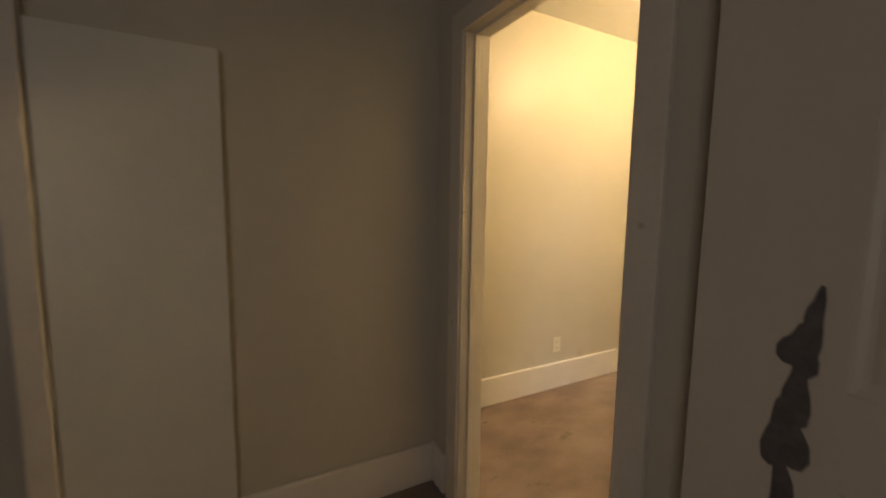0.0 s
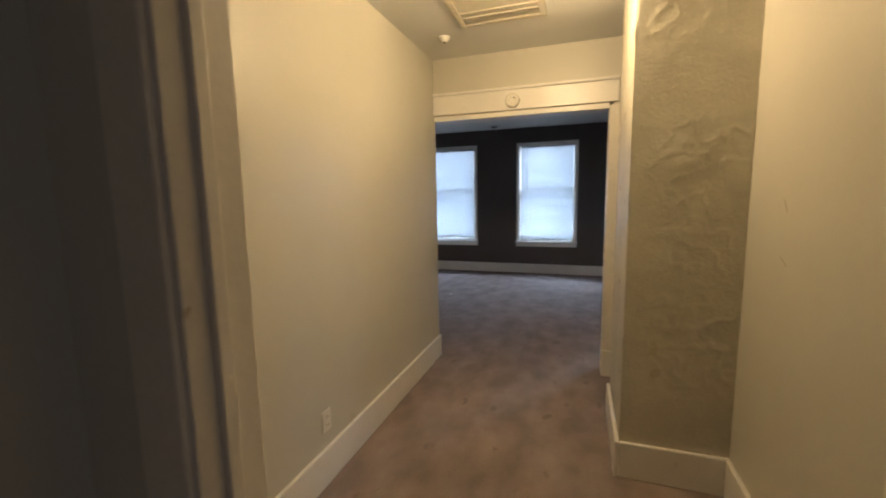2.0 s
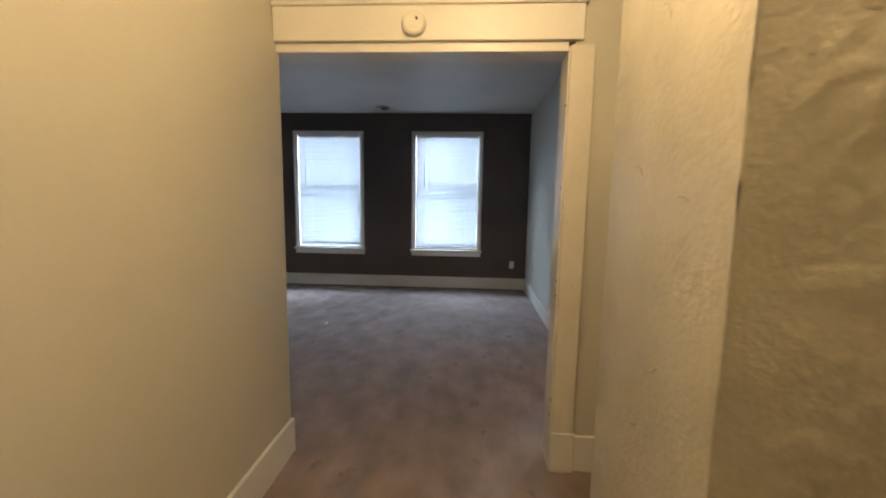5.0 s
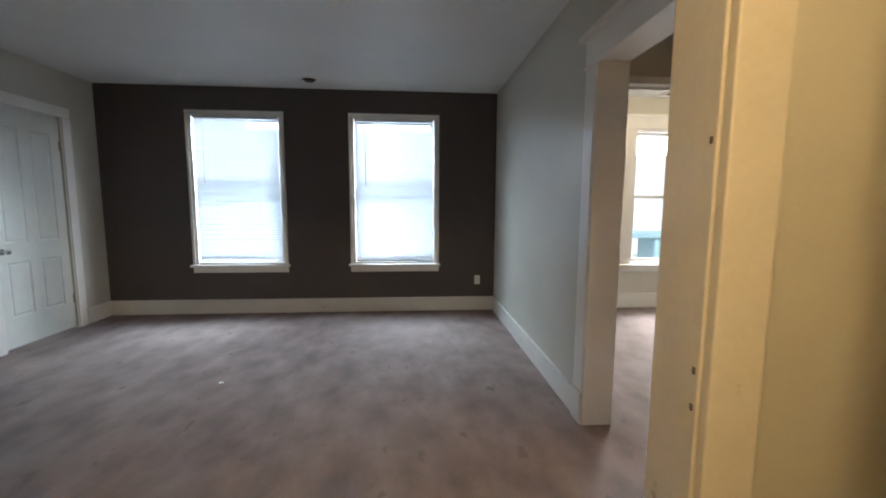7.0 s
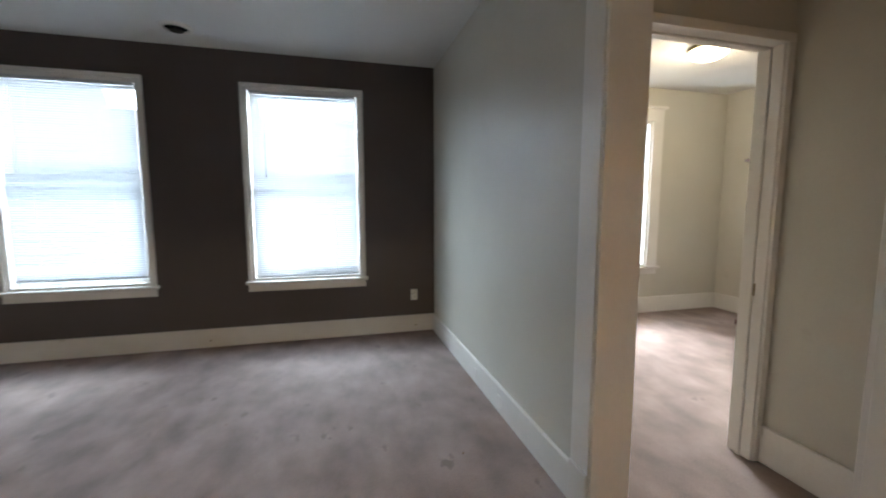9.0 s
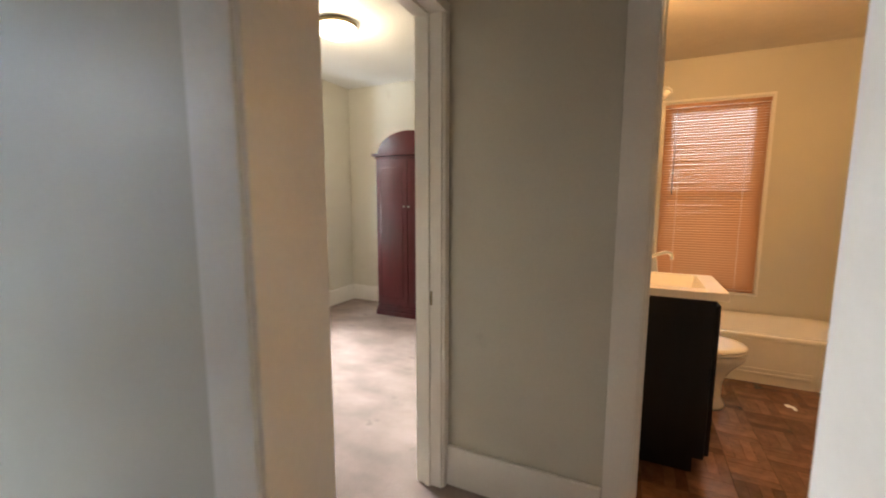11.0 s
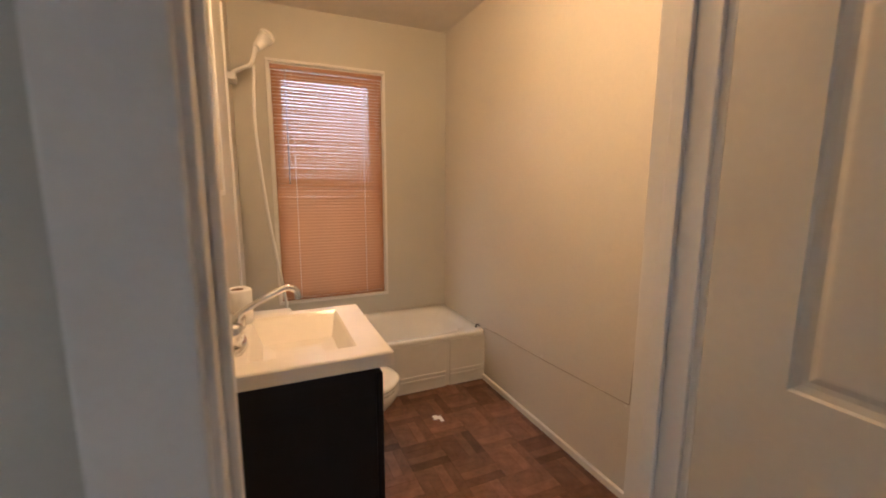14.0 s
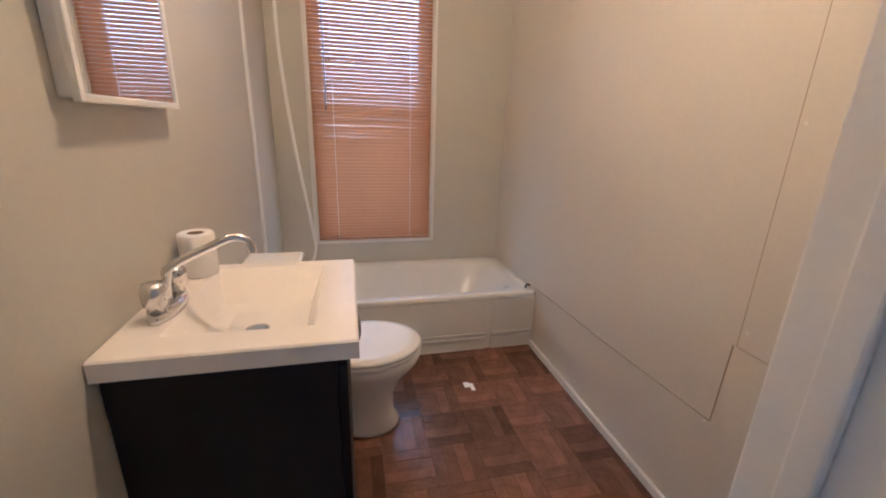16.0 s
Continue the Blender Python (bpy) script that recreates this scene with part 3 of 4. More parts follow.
window("window_1", -1.80, -0.72, 0.62, 2.45, 4.43, 1, 0.05, "white double-hung window with a lowered blind", cw=0.032)
window("window_2", 0.115, 1.17, 0.62, 2.45, 4.43, 1, 0.05, "white double-hung window with a lowered blind", cw=0.032)
blind("window_blind", -1.755, -0.765, 0.69, 2.42, 4.45, BLIND, "white mini blind lowered almost to the sill", 55, -1.64, (-1.55, -0.97))
blind("window_blind", 0.16, 1.125, 0.65, 2.42, 4.45, BLIND, "white mini blind lowered to the sill", 55, 0.29, (0.36, 0.92))
window("window_3", 3.76, 4.67, 0.595, 2.365, 4.43, 1, 0.05, "bare white double-hung bedroom window, bright outside", head_cap=True, cw=0.15)
t = window("window_4", -0.80, -0.02, 0.54, 2.21, 0.0, 1, 0.05, "narrow white-framed bathroom window behind a blind", apron=False, cw=0.022)
t.matrix_world = pose(5.70, 0, 0, 0, 0, -90)
t = blind("window_blind", -0.795, -0.025, 0.545, 2.195, -0.005, BLINDT, "terracotta mini blind closed over the bathroom window", 63, -0.70, (-0.66, -0.17), pitch=0.0225)
t.matrix_world = pose(5.70, 0, 0, 0, 0, -90)


# ---- small fixtures ----
def outlet(m, label="ivory double wall outlet"):
    """In its own axes: on a wall at y 0, facing -y."""
    t = thing("wall_outlet", label, "outlet")
    part("plate", boxes((-0.036, 0.036, -0.006, 0.0, -0.058, 0.058), bevel=0.003), PLASTIC, t)
    for z in (-0.022, 0.022):
        s = part("socket", boxes((-0.017, 0.017, -0.009, -0.006, z - 0.014, z + 0.014), bevel=0.002), PLASTIC, t)
        part("slot", boxes((-0.008, -0.005, -0.0095, -0.0085, z - 0.005, z + 0.006), (0.005, 0.008, -0.0095, -0.0085, z - 0.005, z + 0.006)), BLACK, s)
    t.matrix_world = m
    return t


outlet(pose(1.707, 4.429, 0.40))
outlet(pose(0.001, -1.76, 0.34, 0, 0, 90))
for x, y, rz in ((-0.27, 4.407, 0), (1.72, 4.407, 0)):
    t = thing("cable_plate", "small painted-over plate on the baseboard", "wall plate")
    part("plate", boxes((x - 0.05, x + 0.05, y - 0.006, y, 0.035, 0.11), bevel=0.002), TRIM, t)
    part("screw", cyl(bmesh.new(), (x, y - 0.008, 0.07), (x, y - 0.005, 0.07), 0.008, n=10), BRASS, t)
for y in (3.0, 2.55):
    t = thing("cable_plate", "small painted-over plate on the baseboard", "wall plate")
    part("plate", boxes((1.902, 1.908, y - 0.03, y + 0.03, 0.05, 0.12), bevel=0.002), TRIM, t)

# alarm over the hall opening
t = thing("smoke_alarm", "round ivory smoke alarm on the header board", "smoke alarm")
bm = bmesh.new()
lathe(bm, [(0.058, 0.0), (0.058, 0.02), (0.052, 0.032), (0.03, 0.036), (0.028, 0.033), (0.012, 0.033), (0.001, 0.034)])
bm.transform(pose(0.70, -0.006, 2.27, 90, 0, 0))
part("body", bm, PLASTIC, t)
part("button", cyl(bmesh.new(), (0.715, -0.045, 2.285), (0.715, -0.038, 2.285), 0.006, n=10), DARKMETAL, t)
# ceiling sensor
t = thing("ceiling_sensor", "small round white sensor on the hall ceiling", "sensor")
part("base", lathe(bmesh.new(), [(0.045, HZ), (0.045, HZ - 0.008), (0.03, HZ - 0.014), (0.028, HZ - 0.03), (0.001, HZ - 0.032)], cx=0.257, cy=-0.434), WHITEPL, t)
part("eye", lathe(bmesh.new(), [(0.012, HZ - 0.033), (0.01, HZ - 0.04), (0.001, HZ - 0.042)], n=12, cx=0.257, cy=-0.434), DARKMETAL, t)
# return grille
t = thing("ceiling_vent", "cream louvred return grille in the hall ceiling", "vent")
x0, x1, y0, y1 = 0.44, 1.01, -1.02, -0.572
part("frame", boxes((x0, x1, y0, y0 + 0.04, HZ - 0.014, HZ), (x0, x1, y1 - 0.04, y1, HZ - 0.014, HZ), (x0, x0 + 0.04, y0 + 0.04, y1 - 0.04, HZ - 0.014, HZ), (x1 - 0.04, x1, y0 + 0.04, y1 - 0.04, HZ - 0.014, HZ), bevel=0.003), VENTM, t)
part("backing", boxes((x0 + 0.04, x1 - 0.04, y0 + 0.04, y1 - 0.04, HZ - 0.002, HZ - 0.0005)), BLACK, t)
bm = box(bmesh.new(), -0.0015, 0.0015, y0 + 0.04, y1 - 0.04, -0.006, 0.006)
me = bpy.data.meshes.new("slat")
bm.to_mesh(me)
bm.free()
me.materials.append(VENTM)
for i in range(34):
    o = new("slat", me)
    o.parent = t
    o.location = (x0 + 0.05 + i * (x1 - x0 - 0.1) / 33, 0, HZ - 0.0075)
    o.rotation_euler = (0, radians(35), 0)
part("bar", boxes((x0 + 0.04, x1 - 0.04, (y0 + y1) / 2 - 0.006, (y0 + y1) / 2 + 0.006, HZ - 0.016, HZ - 0.012), (x0 + 0.04, x1 - 0.04, y1 - 0.155, y1 - 0.143, HZ - 0.016, HZ - 0.012)), VENTM, t)


def round_register(x, y, z, r, label):
    t = thing("ceiling_register", label, "vent")
    part("flange", lathe(bmesh.new(), [(r, z), (r, z - 0.008), (r * 0.8, z - 0.02), (r * 0.72, z - 0.02), (r * 0.72, z - 0.001)], cx=x, cy=y, cap0=False, cap1=False), TRIM, t)
    part("throat", lathe(bmesh.new(), [(r * 0.71, z - 0.003), (r * 0.01, z - 0.003)], cx=x, cy=y), BLACK, t)
    part("cone", lathe(bmesh.new(), [(r * 0.45, z - 0.03), (r * 0.3, z - 0.02), (r * 0.02, z - 0.004)], cx=x, cy=y), DARKMETAL, t)


round_register(-0.27, 4.02, FZ, 0.12, "round white ceiling register with a dark throat")
t = thing("ceiling_register", "white square ceiling register over the bedroom window", "vent")
part("frame", boxes((3.95, 4.25, 4.08, 4.12, FZ - 0.02, FZ), (3.95, 4.25, 4.26, 4.30, FZ - 0.02, FZ), (3.95, 3.99, 4.12, 4.26, FZ - 0.02, FZ), (4.21, 4.25, 4.12, 4.26, FZ - 0.02, FZ), bevel=0.004), TRIM, t)
part("throat", boxes((3.99, 4.21, 4.12, 4.26, FZ - 0.006, FZ - 0.001)), BLACK, t)


def flush_lamp(x, y, z, r, label):
    t = thing("ceiling_light", label, "ceiling light")
    part("collar", lathe(bmesh.new(), [(r * 0.98, z), (r, z - 0.012), (r, z - 0.03), (r * 0.95, z - 0.035)], cx=x, cy=y), BRASS, t)
    g = part("shade", lathe(bmesh.new(), [(r * 0.93, z - 0.035), (r * 0.93, z - 0.05), (r * 0.8, z - 0.085), (r * 0.55, z - 0.105), (r * 0.25, z - 0.115), (0.002, z - 0.117)], cx=x, cy=y), SHADE, t, "glowing frosted glass bowl")
    g.visible_shadow = False


flush_lamp(4.17, 3.25, FZ, 0.165, "lit flush ceiling light with a frosted bowl")
flush_lamp(1.08, -1.31, HZ, 0.13, "lit flush ceiling light in the hall")
flush_lamp(3.9, 0.45, BZ, 0.12, "lit flush ceiling light in the bathroom")

# ---- bits on the carpet ----
t = thing("paper_scrap", "tiny white scrap lying on the carpet", "litter")
part("scrap", boxes((-0.63, -0.60, 2.36, 2.38, 0.001, 0.006), bevel=0.001), PAPER, t)

for x, y, r in ((-0.03, 1.93, 0.006), (0.01, 1.90, 0.004), (0.22, 2.85, 0.005), (1.55, 2.2, 0.006), (-1.25, 2.9, 0.004), (2.45, 1.1, 0.005)):
    t = thing("crumb", "tiny dark crumb lying on the carpet", "litter")
    bm = bmesh.new()
    bmesh.ops.create_icosphere(bm, subdivisions=1, radius=r, matrix=Matrix.Translation((x, y, r * 0.5)) @ Matrix.Diagonal((1.6, 1.0, 0.6, 1.0)))
    part("grain", bm, CARD, t)

# ---- armoire ----
t = thing("armoire", "dark red mahogany armoire with an arched top", "armoire")
ax, ay0, ay1 = 5.29, 2.83, 3.70
part("carcass", boxes((ax + 0.022, 5.775, ay0 + 0.02, ay1 - 0.02, 0.12, 1.80), bevel=0.004), MAHOG, t)
part("plinth", boxes((ax - 0.005, 5.775, ay0, ay1, 0.0, 0.06), bevel=0.006), MAHOG, t)
part("plinth_moulding", boxes((ax + 0.004, 5.775, ay0 + 0.006, ay1 - 0.006, 0.062, 0.09), (ax + 0.014, 5.775, ay0 + 0.014, ay1 - 0.014, 0.09, 0.12), bevel=0.006), MAHOG, t)
part("cornice", boxes((ax + 0.005, 5.775, ay0 + 0.005, ay1 - 0.005, 1.80, 1.825), (ax - 0.02, 5.775, ay0 - 0.02, ay1 + 0.02, 1.827, 1.86), bevel=0.008), MAHOG, t)
bm = bmesh.new()
fr, bk = [], []
for i in range(25):
    a = math.pi * i / 24
    y, z = (ay0 + ay1) / 2 + 0.385 * math.cos(a), 1.861 + 0.23 * math.sin(a)
    fr.append(bm.verts.new((ax + 0.01, y, z)))
    bk.append(bm.verts.new((ax + 0.06, y, z)))
bm.faces.new(fr)
bm.faces.new(bk[::-1])
for i in range(24):
    bm.faces.new((fr[i], fr[i + 1], bk[i + 1], bk[i]))
bm.faces.new((fr[-1], fr[0], bk[0], bk[-1]))
part("pediment", bm, MAHOG, t)
mid = (ay0 + ay1) / 2
for y0, y1, ky in ((ay0 + 0.03, mid - 0.003, mid - 0.03), (mid + 0.003, ay1 - 0.03, mid + 0.03)):
    d = part("door", boxes((ax, ax + 0.021, y0, y1, 0.14, 1.785), bevel=0.003), MAHOG, t)
    part("raised_panel", boxes((ax - 0.007, ax - 0.0005, y0 + 0.055, y1 - 0.055, 0.22, 1.70), bevel=0.006), MAHOG, d)
    bm = bmesh.new()
    bmesh.ops.create_uvsphere(bm, u_segments=12, v_segments=8, radius=0.013, matrix=Matrix.Translation((ax - 0.02, ky, 1.27)))
    cyl(bm, (ax, ky, 1.27), (ax - 0.012, ky, 1.27), 0.006, n=10)
    part("knob", bm, CHROME, d, "pale metal knob")

# ---- bathroom: parquet ----
fl = setting("floor_bath", boxes((3.06, 5.70, -0.51, 1.03, 0.0005, 0.004)), GROUT, "brown parquet-block bathroom floor", "floor")

# ---- bathtub ----
def bathtub():
    t = thing("bathtub", "white enamel alcove bathtub under the window", "bathtub")
    x0, x1, y0, y1, h = 4.985, 5.698, -0.508, 1.028, 0.375
    bm = bmesh.new()
    n = 40

    def loop(cx, cy, hx, hy, z, e):
        vs = []
        for i in range(n):
            a = 6.28319 * i / n
            c, s = math.cos(a), math.sin(a)
            vs.append(bm.verts.new((cx + hx * math.copysign(abs(c) ** (2 / e), c), cy + hy * math.copysign(abs(s) ** (2 / e), s), z)))
        return vs
    cx, cy, hx, hy = (x0 + x1) / 2, (y0 + y1) / 2, (x1 - x0) / 2, (y1 - y0) / 2
    rings = [loop(cx, cy, hx, hy, h - 0.03, 40), loop(cx, cy, hx, hy, h - 0.008, 40), loop(cx, cy, hx - 0.008, hy - 0.008, h, 40),
             loop(cx, cy, hx - 0.055, hy - 0.08, h - 0.004, 6), loop(cx, cy, hx - 0.08, hy - 0.11, h - 0.03, 5), loop(cx, cy, hx - 0.12, hy - 0.20, 0.10, 4), loop(cx, cy, hx - 0.17, hy - 0.28, 0.06, 3.5)]
    for a, b in zip(rings, rings[1:]):
        for i in range(n):
            f = bm.faces.new((a[i], a[(i + 1) % n], b[(i + 1) % n], b[i]))
            f.smooth = True
    bm.faces.new(rings[-1])
    part("basin", bm, ENAMEL, t)
    part("apron", boxes((x0 + 0.012, x0 + 0.03, y0, y1, 0.0, h - 0.028)), ENAMEL, t, "white ribbed tub apron")
    for a, b in ((y0, -0.235), (-0.205, y1)):
        part("apron_panel", boxes((x0 + 0.004, x0 + 0.0118, a, b, 0.0, 0.34), bevel=0.003), ENAMEL, t)
        for z0, z1 in ((0.075, 0.095), (0.105, 0.125)):
            part("rib", boxes((x0 - 0.004, x0 + 0.004, a + 0.005, b - 0.005, z0, z1), bevel=0.003), ENAMEL, t)
    part("faucet_stub", tube(bmesh.new(), ((5.06, -0.50, 0.385), (5.045, -0.47, 0.40), (5.02, -0.45, 0.392)), 0.006, 8), DARKMETAL, t)


bathtub()

# ---- shower head, bracket and hose ----
t = thing("hand_shower", "white hand shower with a hanging hose", "shower")
part("bracket", boxes((5.28, 5.42, 0.985, 1.0298, 1.98, 2.02), bevel=0.006), WHITEPL, t)
part("arm", tube(bmesh.new(), ((5.30, 1.0, 2.02), (5.26, 0.95, 2.04), (5.22, 0.90, 2.06), (5.2, 0.87, 2.16)), 0.012), WHITEPL, t)
bm = bmesh.new()
cyl(bm, (5.2, 0.87, 2.14), (5.24, 0.82, 2.21), 0.022, 0.04)
cyl(bm, (5.24, 0.82, 2.21), (5.25, 0.81, 2.225), 0.045, 0.045)
part("head", bm, WHITEPL, t)
part("hose", tube(bmesh.new(), ((5.22, 0.89, 2.05), (5.24, 0.90, 1.7), (5.26, 0.86, 1.2), (5.28, 0.80, 0.75), (5.28, 0.79, 0.58), (5.24, 0.87, 0.46), (5.2, 0.94, 0.42)), 0.009), WHITEPL, t, "pale plastic hose")
t = thing("corner_strip", "white plastic edge strip of the tub surround", "trim strip")
part("strip", boxes((5.07, 5.105, 1.018, 1.0298, 0.38, 2.3), bevel=0.002), WHITEPL, t)

# ---- vanity ----
vx0, vx1, vy0, vy1, vz = 3.60, 4.09, 0.578, 1.028, 0.933
t = thing("vanity_cabinet", "dark espresso vanity cabinet under the basin", "vanity")
part("carcass", boxes((vx0 + 0.025, vx1 - 0.025, vy0 + 0.045, vy1, 0.09, vz - 0.13), bevel=0.002), ESPRESSO, t)
part("side_panel", boxes((vx0 + 0.025, vx0 + 0.04, vy0 + 0.045, vy1, vz - 0.13, vz - 0.043)), ESPRESSO, t)
part("side_panel", boxes((vx1 - 0.035, vx1 - 0.025, vy0 + 0.045, vy1, vz - 0.13, vz - 0.043)), ESPRESSO, t)
part("front_rail", boxes((vx0 + 0.04, vx1 - 0.035, vy0 + 0.045, vy0 + 0.06, vz - 0.13, vz - 0.043)), ESPRESSO, t)
part("toe_kick", boxes((vx0 + 0.03, vx1 - 0.03, vy0 + 0.09, vy1, 0.004, 0.089)), ESPRESSO, t)
d = part("door", boxes((vx0 + 0.03, vx1 - 0.03, vy0 + 0.024, vy0 + 0.043, 0.11, vz - 0.07), bevel=0.003), ESPRESSO, t)
part("handle", tube(bmesh.new(), ((vx1 - 0.07, vy0 + 0.024, 0.78), (vx1 - 0.07, vy0 - 0.004, 0.77), (vx1 - 0.07, vy0 - 0.004, 0.70), (vx1 - 0.07, vy0 + 0.024, 0.69)), 0.005, 8), CHROME, d, "chrome pull")

t = thing("washbasin", "cream cultured-marble top with a moulded basin", "sink")
bm = bmesh.new()
bx0, bx1, by0, by1 = vx0 + 0.075, vx1 - 0.04, vy0 + 0.085, vy1 - 0.085


def rect(x0, x1, y0, y1, z):
    return [bm.verts.new(p) for p in ((x0, y0, z), (x1, y0, z), (x1, y1, z), (x0, y1, z))]


rings = [rect(vx0 + 0.01, vx1 - 0.01, vy0 + 0.01, vy1, vz - 0.042), rect(vx0, vx1, vy0, vy1, vz - 0.04), rect(vx0, vx1, vy0, vy1, vz - 0.004), rect(vx0 + 0.004, vx1 - 0.004, vy0 + 0.004, vy1, vz),
         rect(bx0, bx1, by0, by1, vz), rect(bx0 + 0.006, bx1 - 0.01, by0 + 0.006, by1 - 0.006, vz - 0.008), rect(bx0 + 0.03, bx1 - 0.10, by0 + 0.03, by1 - 0.035, vz - 0.062), rect(bx0 + 0.055, bx1 - 0.14, by0 + 0.07, by1 - 0.07, vz - 0.070)]
for a, b in zip(rings, rings[1:]):
    for i in range(4):
        bm.faces.new((a[i], a[(i + 1) % 4], b[(i + 1) % 4], b[i]))
bm.faces.new(rings[-1])
part("top", bm, MARBLE, t)
part("drain", lathe(bmesh.new(), [(0.026, vz - 0.069), (0.026, vz - 0.065), (0.018, vz - 0.063), (0.002, vz - 0.064)], cx=bx0 + 0.13, cy=(by0 + by1) / 2, cap0=False), CHROME, t)

t = thing("faucet", "chrome two-handle basin faucet with a high spout", "faucet")
fx, fy = 3.80, 0.972
bm = bmesh.new()
lathe(bm, [(0.03, vz), (0.03, vz + 0.012), (0.024, vz + 0.02), (0.005, vz + 0.022)], cx=fx, cy=fy, sx=2.6, sy=0.95)
part("base", bm, CHROME, t)
for s in (-0.05, 0.05):
    part("handle", lathe(bmesh.new(), [(0.02, vz + 0.02), (0.018, vz + 0.03), (0.024, vz + 0.036), (0.026, vz + 0.068), (0.021, vz + 0.079), (0.002, vz + 0.081)], n=8, cx=fx + s, cy=fy), CHROME, t)
part("spout", tube(bmesh.new(), ((fx, fy, vz + 0.02), (fx, fy - 0.005, vz + 0.07), (fx + 0.004, fy - 0.022, vz + 0.098), (fx + 0.022, fy - 0.115, vz + 0.142), (fx + 0.028, fy - 0.145, vz + 0.148), (fx + 0.031, fy - 0.165, vz + 0.137), (fx + 0.032, fy - 0.17, vz + 0.112)), 0.0095, 12), CHROME, t)

t = thing("toilet_roll", "white paper roll standing on the vanity top", "paper roll")
bm = bmesh.new()
lathe(bm, [(0.02, vz + 0.002), (0.041, vz + 0.001), (0.043, vz + 0.006), (0.043, vz + 0.108), (0.040, vz + 0.113), (0.021, vz + 0.113), (0.02, vz + 0.05)], cx=4.02, cy=0.975, cap0=False, cap1=False)
part("paper", bm, PAPER, t)
part("core", lathe(bmesh.new(), [(0.0195, vz + 0.002), (0.0195, vz + 0.112), (0.0185, vz + 0.112), (0.0185, vz + 0.002)], cx=4.02, cy=0.975, cap0=False, cap1=False), CARD, t, "brown cardboard core")

# ---- toilet ----
def toilet():
    t = thing("toilet", "white two-piece toilet with its lid closed", "toilet")
    cx = 4.47
    part("tank", boxes((cx - 0.2, cx + 0.2, 0.80, 1.005, 0.38, 0.74), bevel=0.02), PORC, t)
    part("tank_lid", boxes((cx - 0.215, cx + 0.215, 0.785, 1.015, 0.742, 0.78), bevel=0.012), PORC, t)
    part("lever", tube(bmesh.new(), ((cx - 0.15, 0.80, 0.68), (cx - 0.15, 0.775, 0.68), (cx - 0.08, 0.772, 0.672)), 0.007, 8), CHROME, t)
    bm = bmesh.new()
    lathe(bm, [(0.10, 0.004), (0.105, 0.03), (0.085, 0.08), (0.085, 0.18), (0.12, 0.27), (0.17, 0.34), (0.182, 0.38), (0.175, 0.392), (0.12, 0.392)], cx=cx, cy=0.53, sy=1.28)
    part("bowl", bm, PORC, t)
    part("foot", boxes((cx - 0.09, cx + 0.09, 0.60, 0.86, 0.004, 0.37), bevel=0.02), PORC, t)
    part("seat", lathe(bmesh.new(), [(0.185, 0.396), (0.19, 0.404), (0.186, 0.412), (0.1, 0.412)], cx=cx, cy=0.535, sy=1.25), PORC, t)
    part("lid", lathe(bmesh.new(), [(0.186, 0.415), (0.19, 0.424), (0.182, 0.434), (0.15, 0.438), (0.002, 0.441)], cx=cx, cy=0.535, sy=1.25), PORC, t)
    part("hinge", boxes((cx - 0.09, cx - 0.05, 0.775, 0.80, 0.394, 0.425), (cx + 0.05, cx + 0.09, 0.775, 0.80, 0.394, 0.425), bevel=0.004), PORC, t)


toilet()
t = thing("paper_scrap", "small torn white paper scrap on the parquet", "litter")
part("scrap", boxes((4.60, 4.66, -0.02, 0.0, 0.012, 0.014), (4.63, 4.67, 0.0, 0.03, 0.012, 0.016)), PAPER, t)

# ---- medicine cabinet and switch ----
t = thing("medicine_cabinet", "white metal medicine cabinet with a mirror door", "cabinet")
mx0, mx1, mz0, mz1, my = 3.69, 4.095, 1.347, 1.98, 0.992
part("body", boxes((mx0 + 0.008, mx1 - 0.008, my + 0.014, 1.0295, mz0 + 0.006, mz1 - 0.006), bevel=0.003), WHITEPL, t)
d = part("door", boxes((mx0, mx0 + 0.014, my, my + 0.013, mz0, mz1), (mx1 - 0.014, mx1, my, my + 0.013, mz0, mz1), (mx0 + 0.014, mx1 - 0.014, my, my + 0.013, mz0, mz0 + 0.014), (mx0 + 0.014, mx1 - 0.014, my, my + 0.013, mz1 - 0.014, mz1), bevel=0.002), WHITEPL, t)
part("mirror", boxes((mx0 + 0.013, mx1 - 0.013, my + 0.004, my + 0.0125, mz0 + 0.013, mz1 - 0.013)), MIRROR, d, "mirror glass")
t = thing("light_switch", "ivory switch and outlet plate by the mirror", "switch")
part("plate", boxes((3.50, 3.575, 1.023, 1.0298, 1.42, 1.56), bevel=0.003), PLASTIC, t)
part("toggle", boxes((3.53, 3.545, 1.012, 1.023, 1.51, 1.535), bevel=0.002), PLASTIC, t)
part("socket", boxes((3.522, 3.553, 1.019, 1.023, 1.435, 1.475), bevel=0.002), PLASTIC, t)

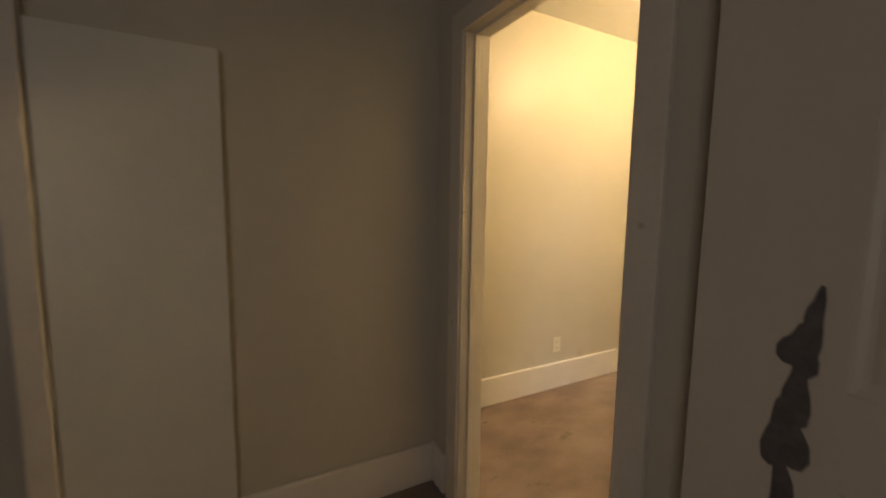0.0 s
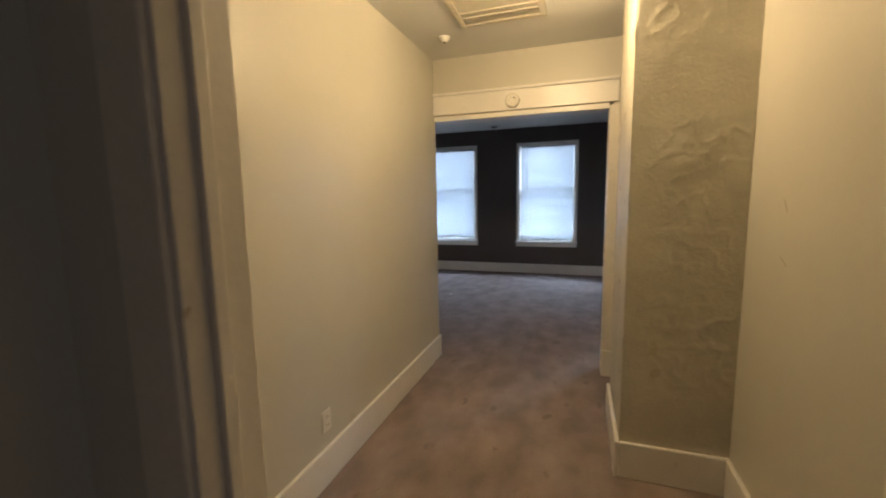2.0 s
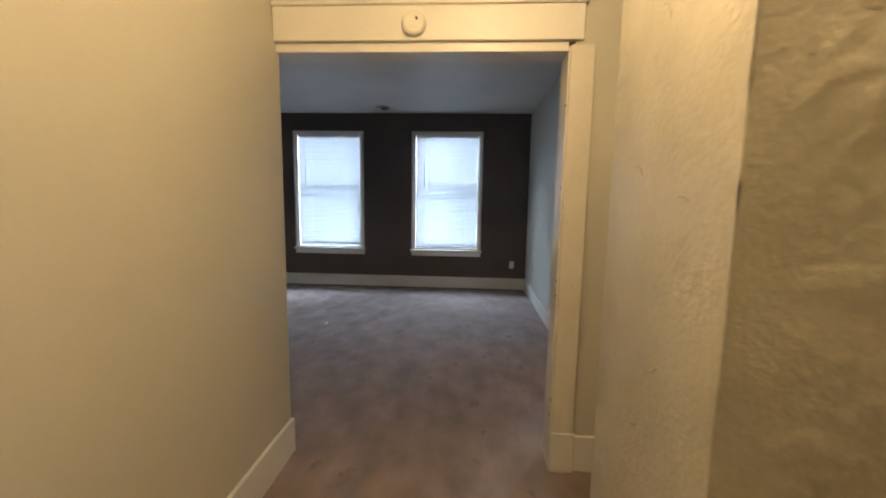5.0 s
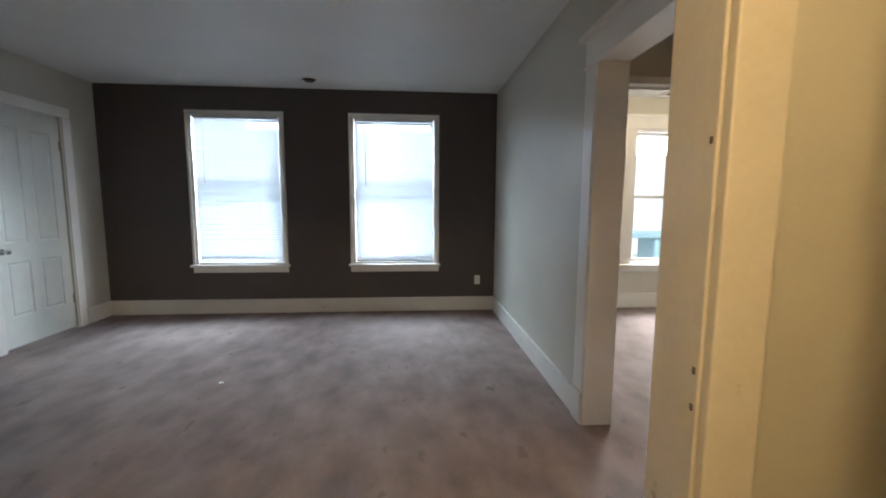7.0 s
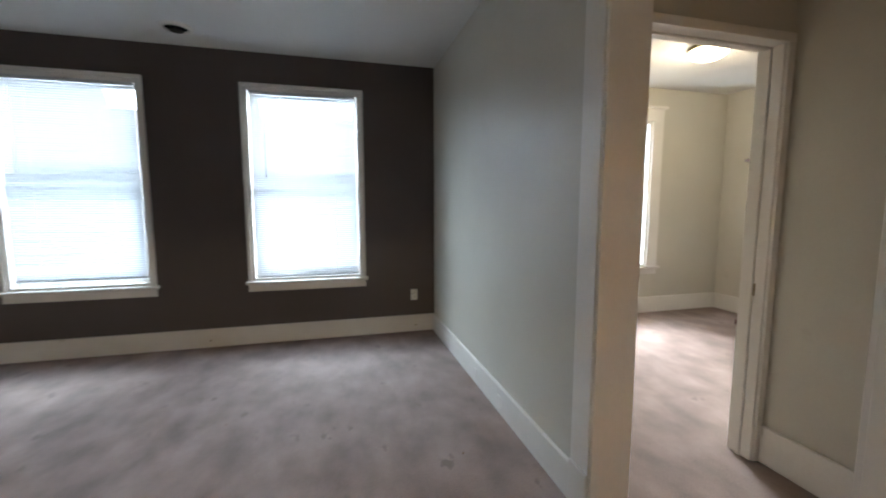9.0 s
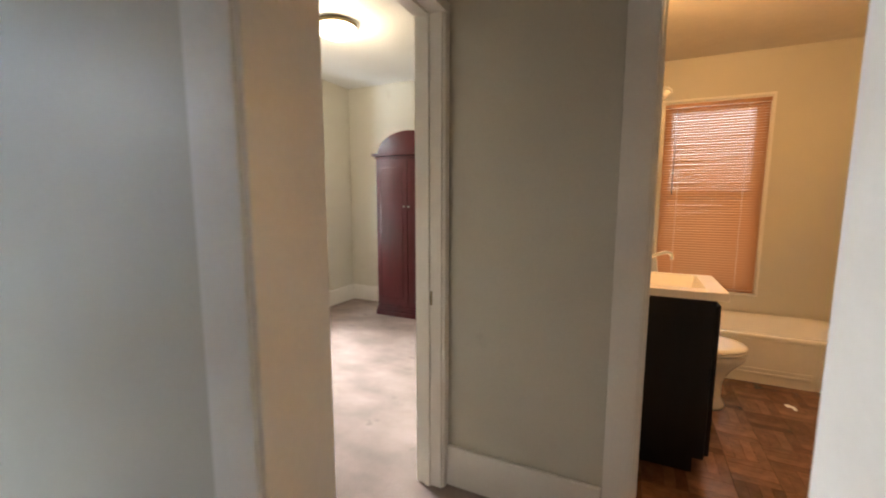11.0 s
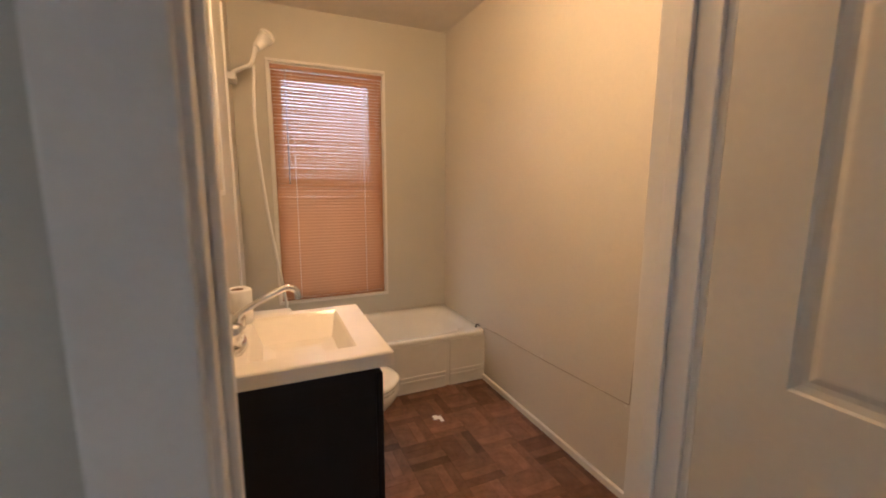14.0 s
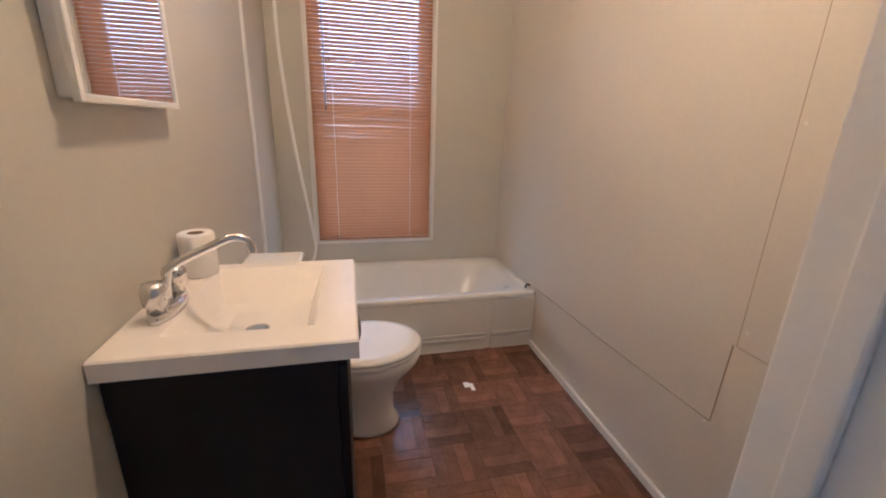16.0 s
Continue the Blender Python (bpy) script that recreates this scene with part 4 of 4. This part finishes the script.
# ---- access panel, seams and screws on the south wall ----
t = thing("access_panel", "painted access panel screwed to the bathroom wall", "wall panel")
part("gap", boxes((3.19, 3.7255, -0.5099, -0.5085, 0.731, 2.105)), SEALANT, t)
part("board", boxes((3.20, 3.72, -0.5084, -0.504, 0.735, 2.1), bevel=0.001), PANELW, t)
for z in (0.79, 1.36, 1.95):
    for x in (3.70,):
        part("screw", cyl(bmesh.new(), (x, -0.505, z), (x, -0.5015, z), 0.006, n=10), PLASTIC, t)
t = thing("wall_seam", "uneven caulked seam along the bathroom wall", "seam")
bm = bmesh.new()
tube(bm, ((5.0, -0.5095, 0.385), (4.75, -0.5095, 0.40), (4.35, -0.5095, 0.414), (4.0, -0.5095, 0.435), (3.75, -0.5095, 0.45)), 0.0025, 6)
part("seam", bm, SEALANT, t)
part("seam", tube(bmesh.new(), ((3.745, -0.5095, 0.45), (3.74, -0.5095, 0.6), (3.735, -0.5095, 0.73)), 0.002, 6), SEALANT, t)
for x, z in ((4.35, 0.43), (3.76, 0.44)):
    part("screw", cyl(bmesh.new(), (x, -0.5099, z), (x, -0.504, z), 0.005, n=10), PLASTIC, t)
part("corner_caulk", boxes((5.0, 5.008, -0.509, -0.50, 0.05, 0.37)), SEALANT, t)
# exhaust fan
t = thing("exhaust_fan", "dusty white exhaust fan grille on the ceiling", "fan")
part("housing", boxes((4.30, 4.58, -0.50, -0.26, BZ - 0.03, BZ), bevel=0.008), WHITEPL, t)
part("opening", boxes((4.34, 4.54, -0.47, -0.29, BZ - 0.032, BZ - 0.0295)), BLACK, t)
for i in range(7):
    part("slat", boxes((4.345, 4.535, -0.465 + i * 0.027, -0.457 + i * 0.027, BZ - 0.036, BZ - 0.0325)), WHITEPL, t)

# ---- outdoors ----
tagged(part("ground", boxes((-400, 400, -400, 400, -0.9, -0.7)), GROUND), "pale open ground outside the house", "ground", "", "structure")
# invented pale slab that gives the north windows their near-white outlook
t = thing("outdoor_backdrop", "pale slab added outside as a near-white window backdrop", "house")
part("wall", boxes((-12.0, 20.0, 16.0, 22.0, -0.7, 9.0)), BACKDROP, t)
part("roof", boxes((-12.5, 20.5, 15.5, 22.5, 9.0, 9.3)), BACKDROP, t)
t = thing("utility_bin", "teal bin standing in the yard outside", "bin")
part("bin_body", boxes((7.0, 8.0, 9.0, 9.8, -0.7, 0.55), bevel=0.04), TEAL, t)
part("bin_lid", boxes((6.3, 8.05, 8.95, 9.85, 0.56, 0.70), bevel=0.03), TEAL, t)

# ---- parquet blocks, last ----
S = 0.2


def block():
    bm = bmesh.new()
    w = S / 4
    for i in range(4):
        box(bm, i * w + 0.0006, (i + 1) * w - 0.0006, 0.0008, S - 0.0008, 0, 0.0055 + 0.0006 * (i % 2))
    me = bpy.data.meshes.new("parquet_block")
    bm.to_mesh(me)
    bm.free()
    me.materials.append(PARQ)
    return me


me = block()
for i in range(10):
    for j in range(8):
        if -0.508 + (j + 1) * S > 1.1:
            continue
        o = new("parquet_block", me)
        o.parent = fl
        x, y = 3.065 + i * S, -0.508 + j * S
        if (i + j) % 2:
            o.location = (x, y, 0.004)
        else:
            o.location, o.rotation_euler = (x + S, y, 0.004), (0, 0, radians(90))
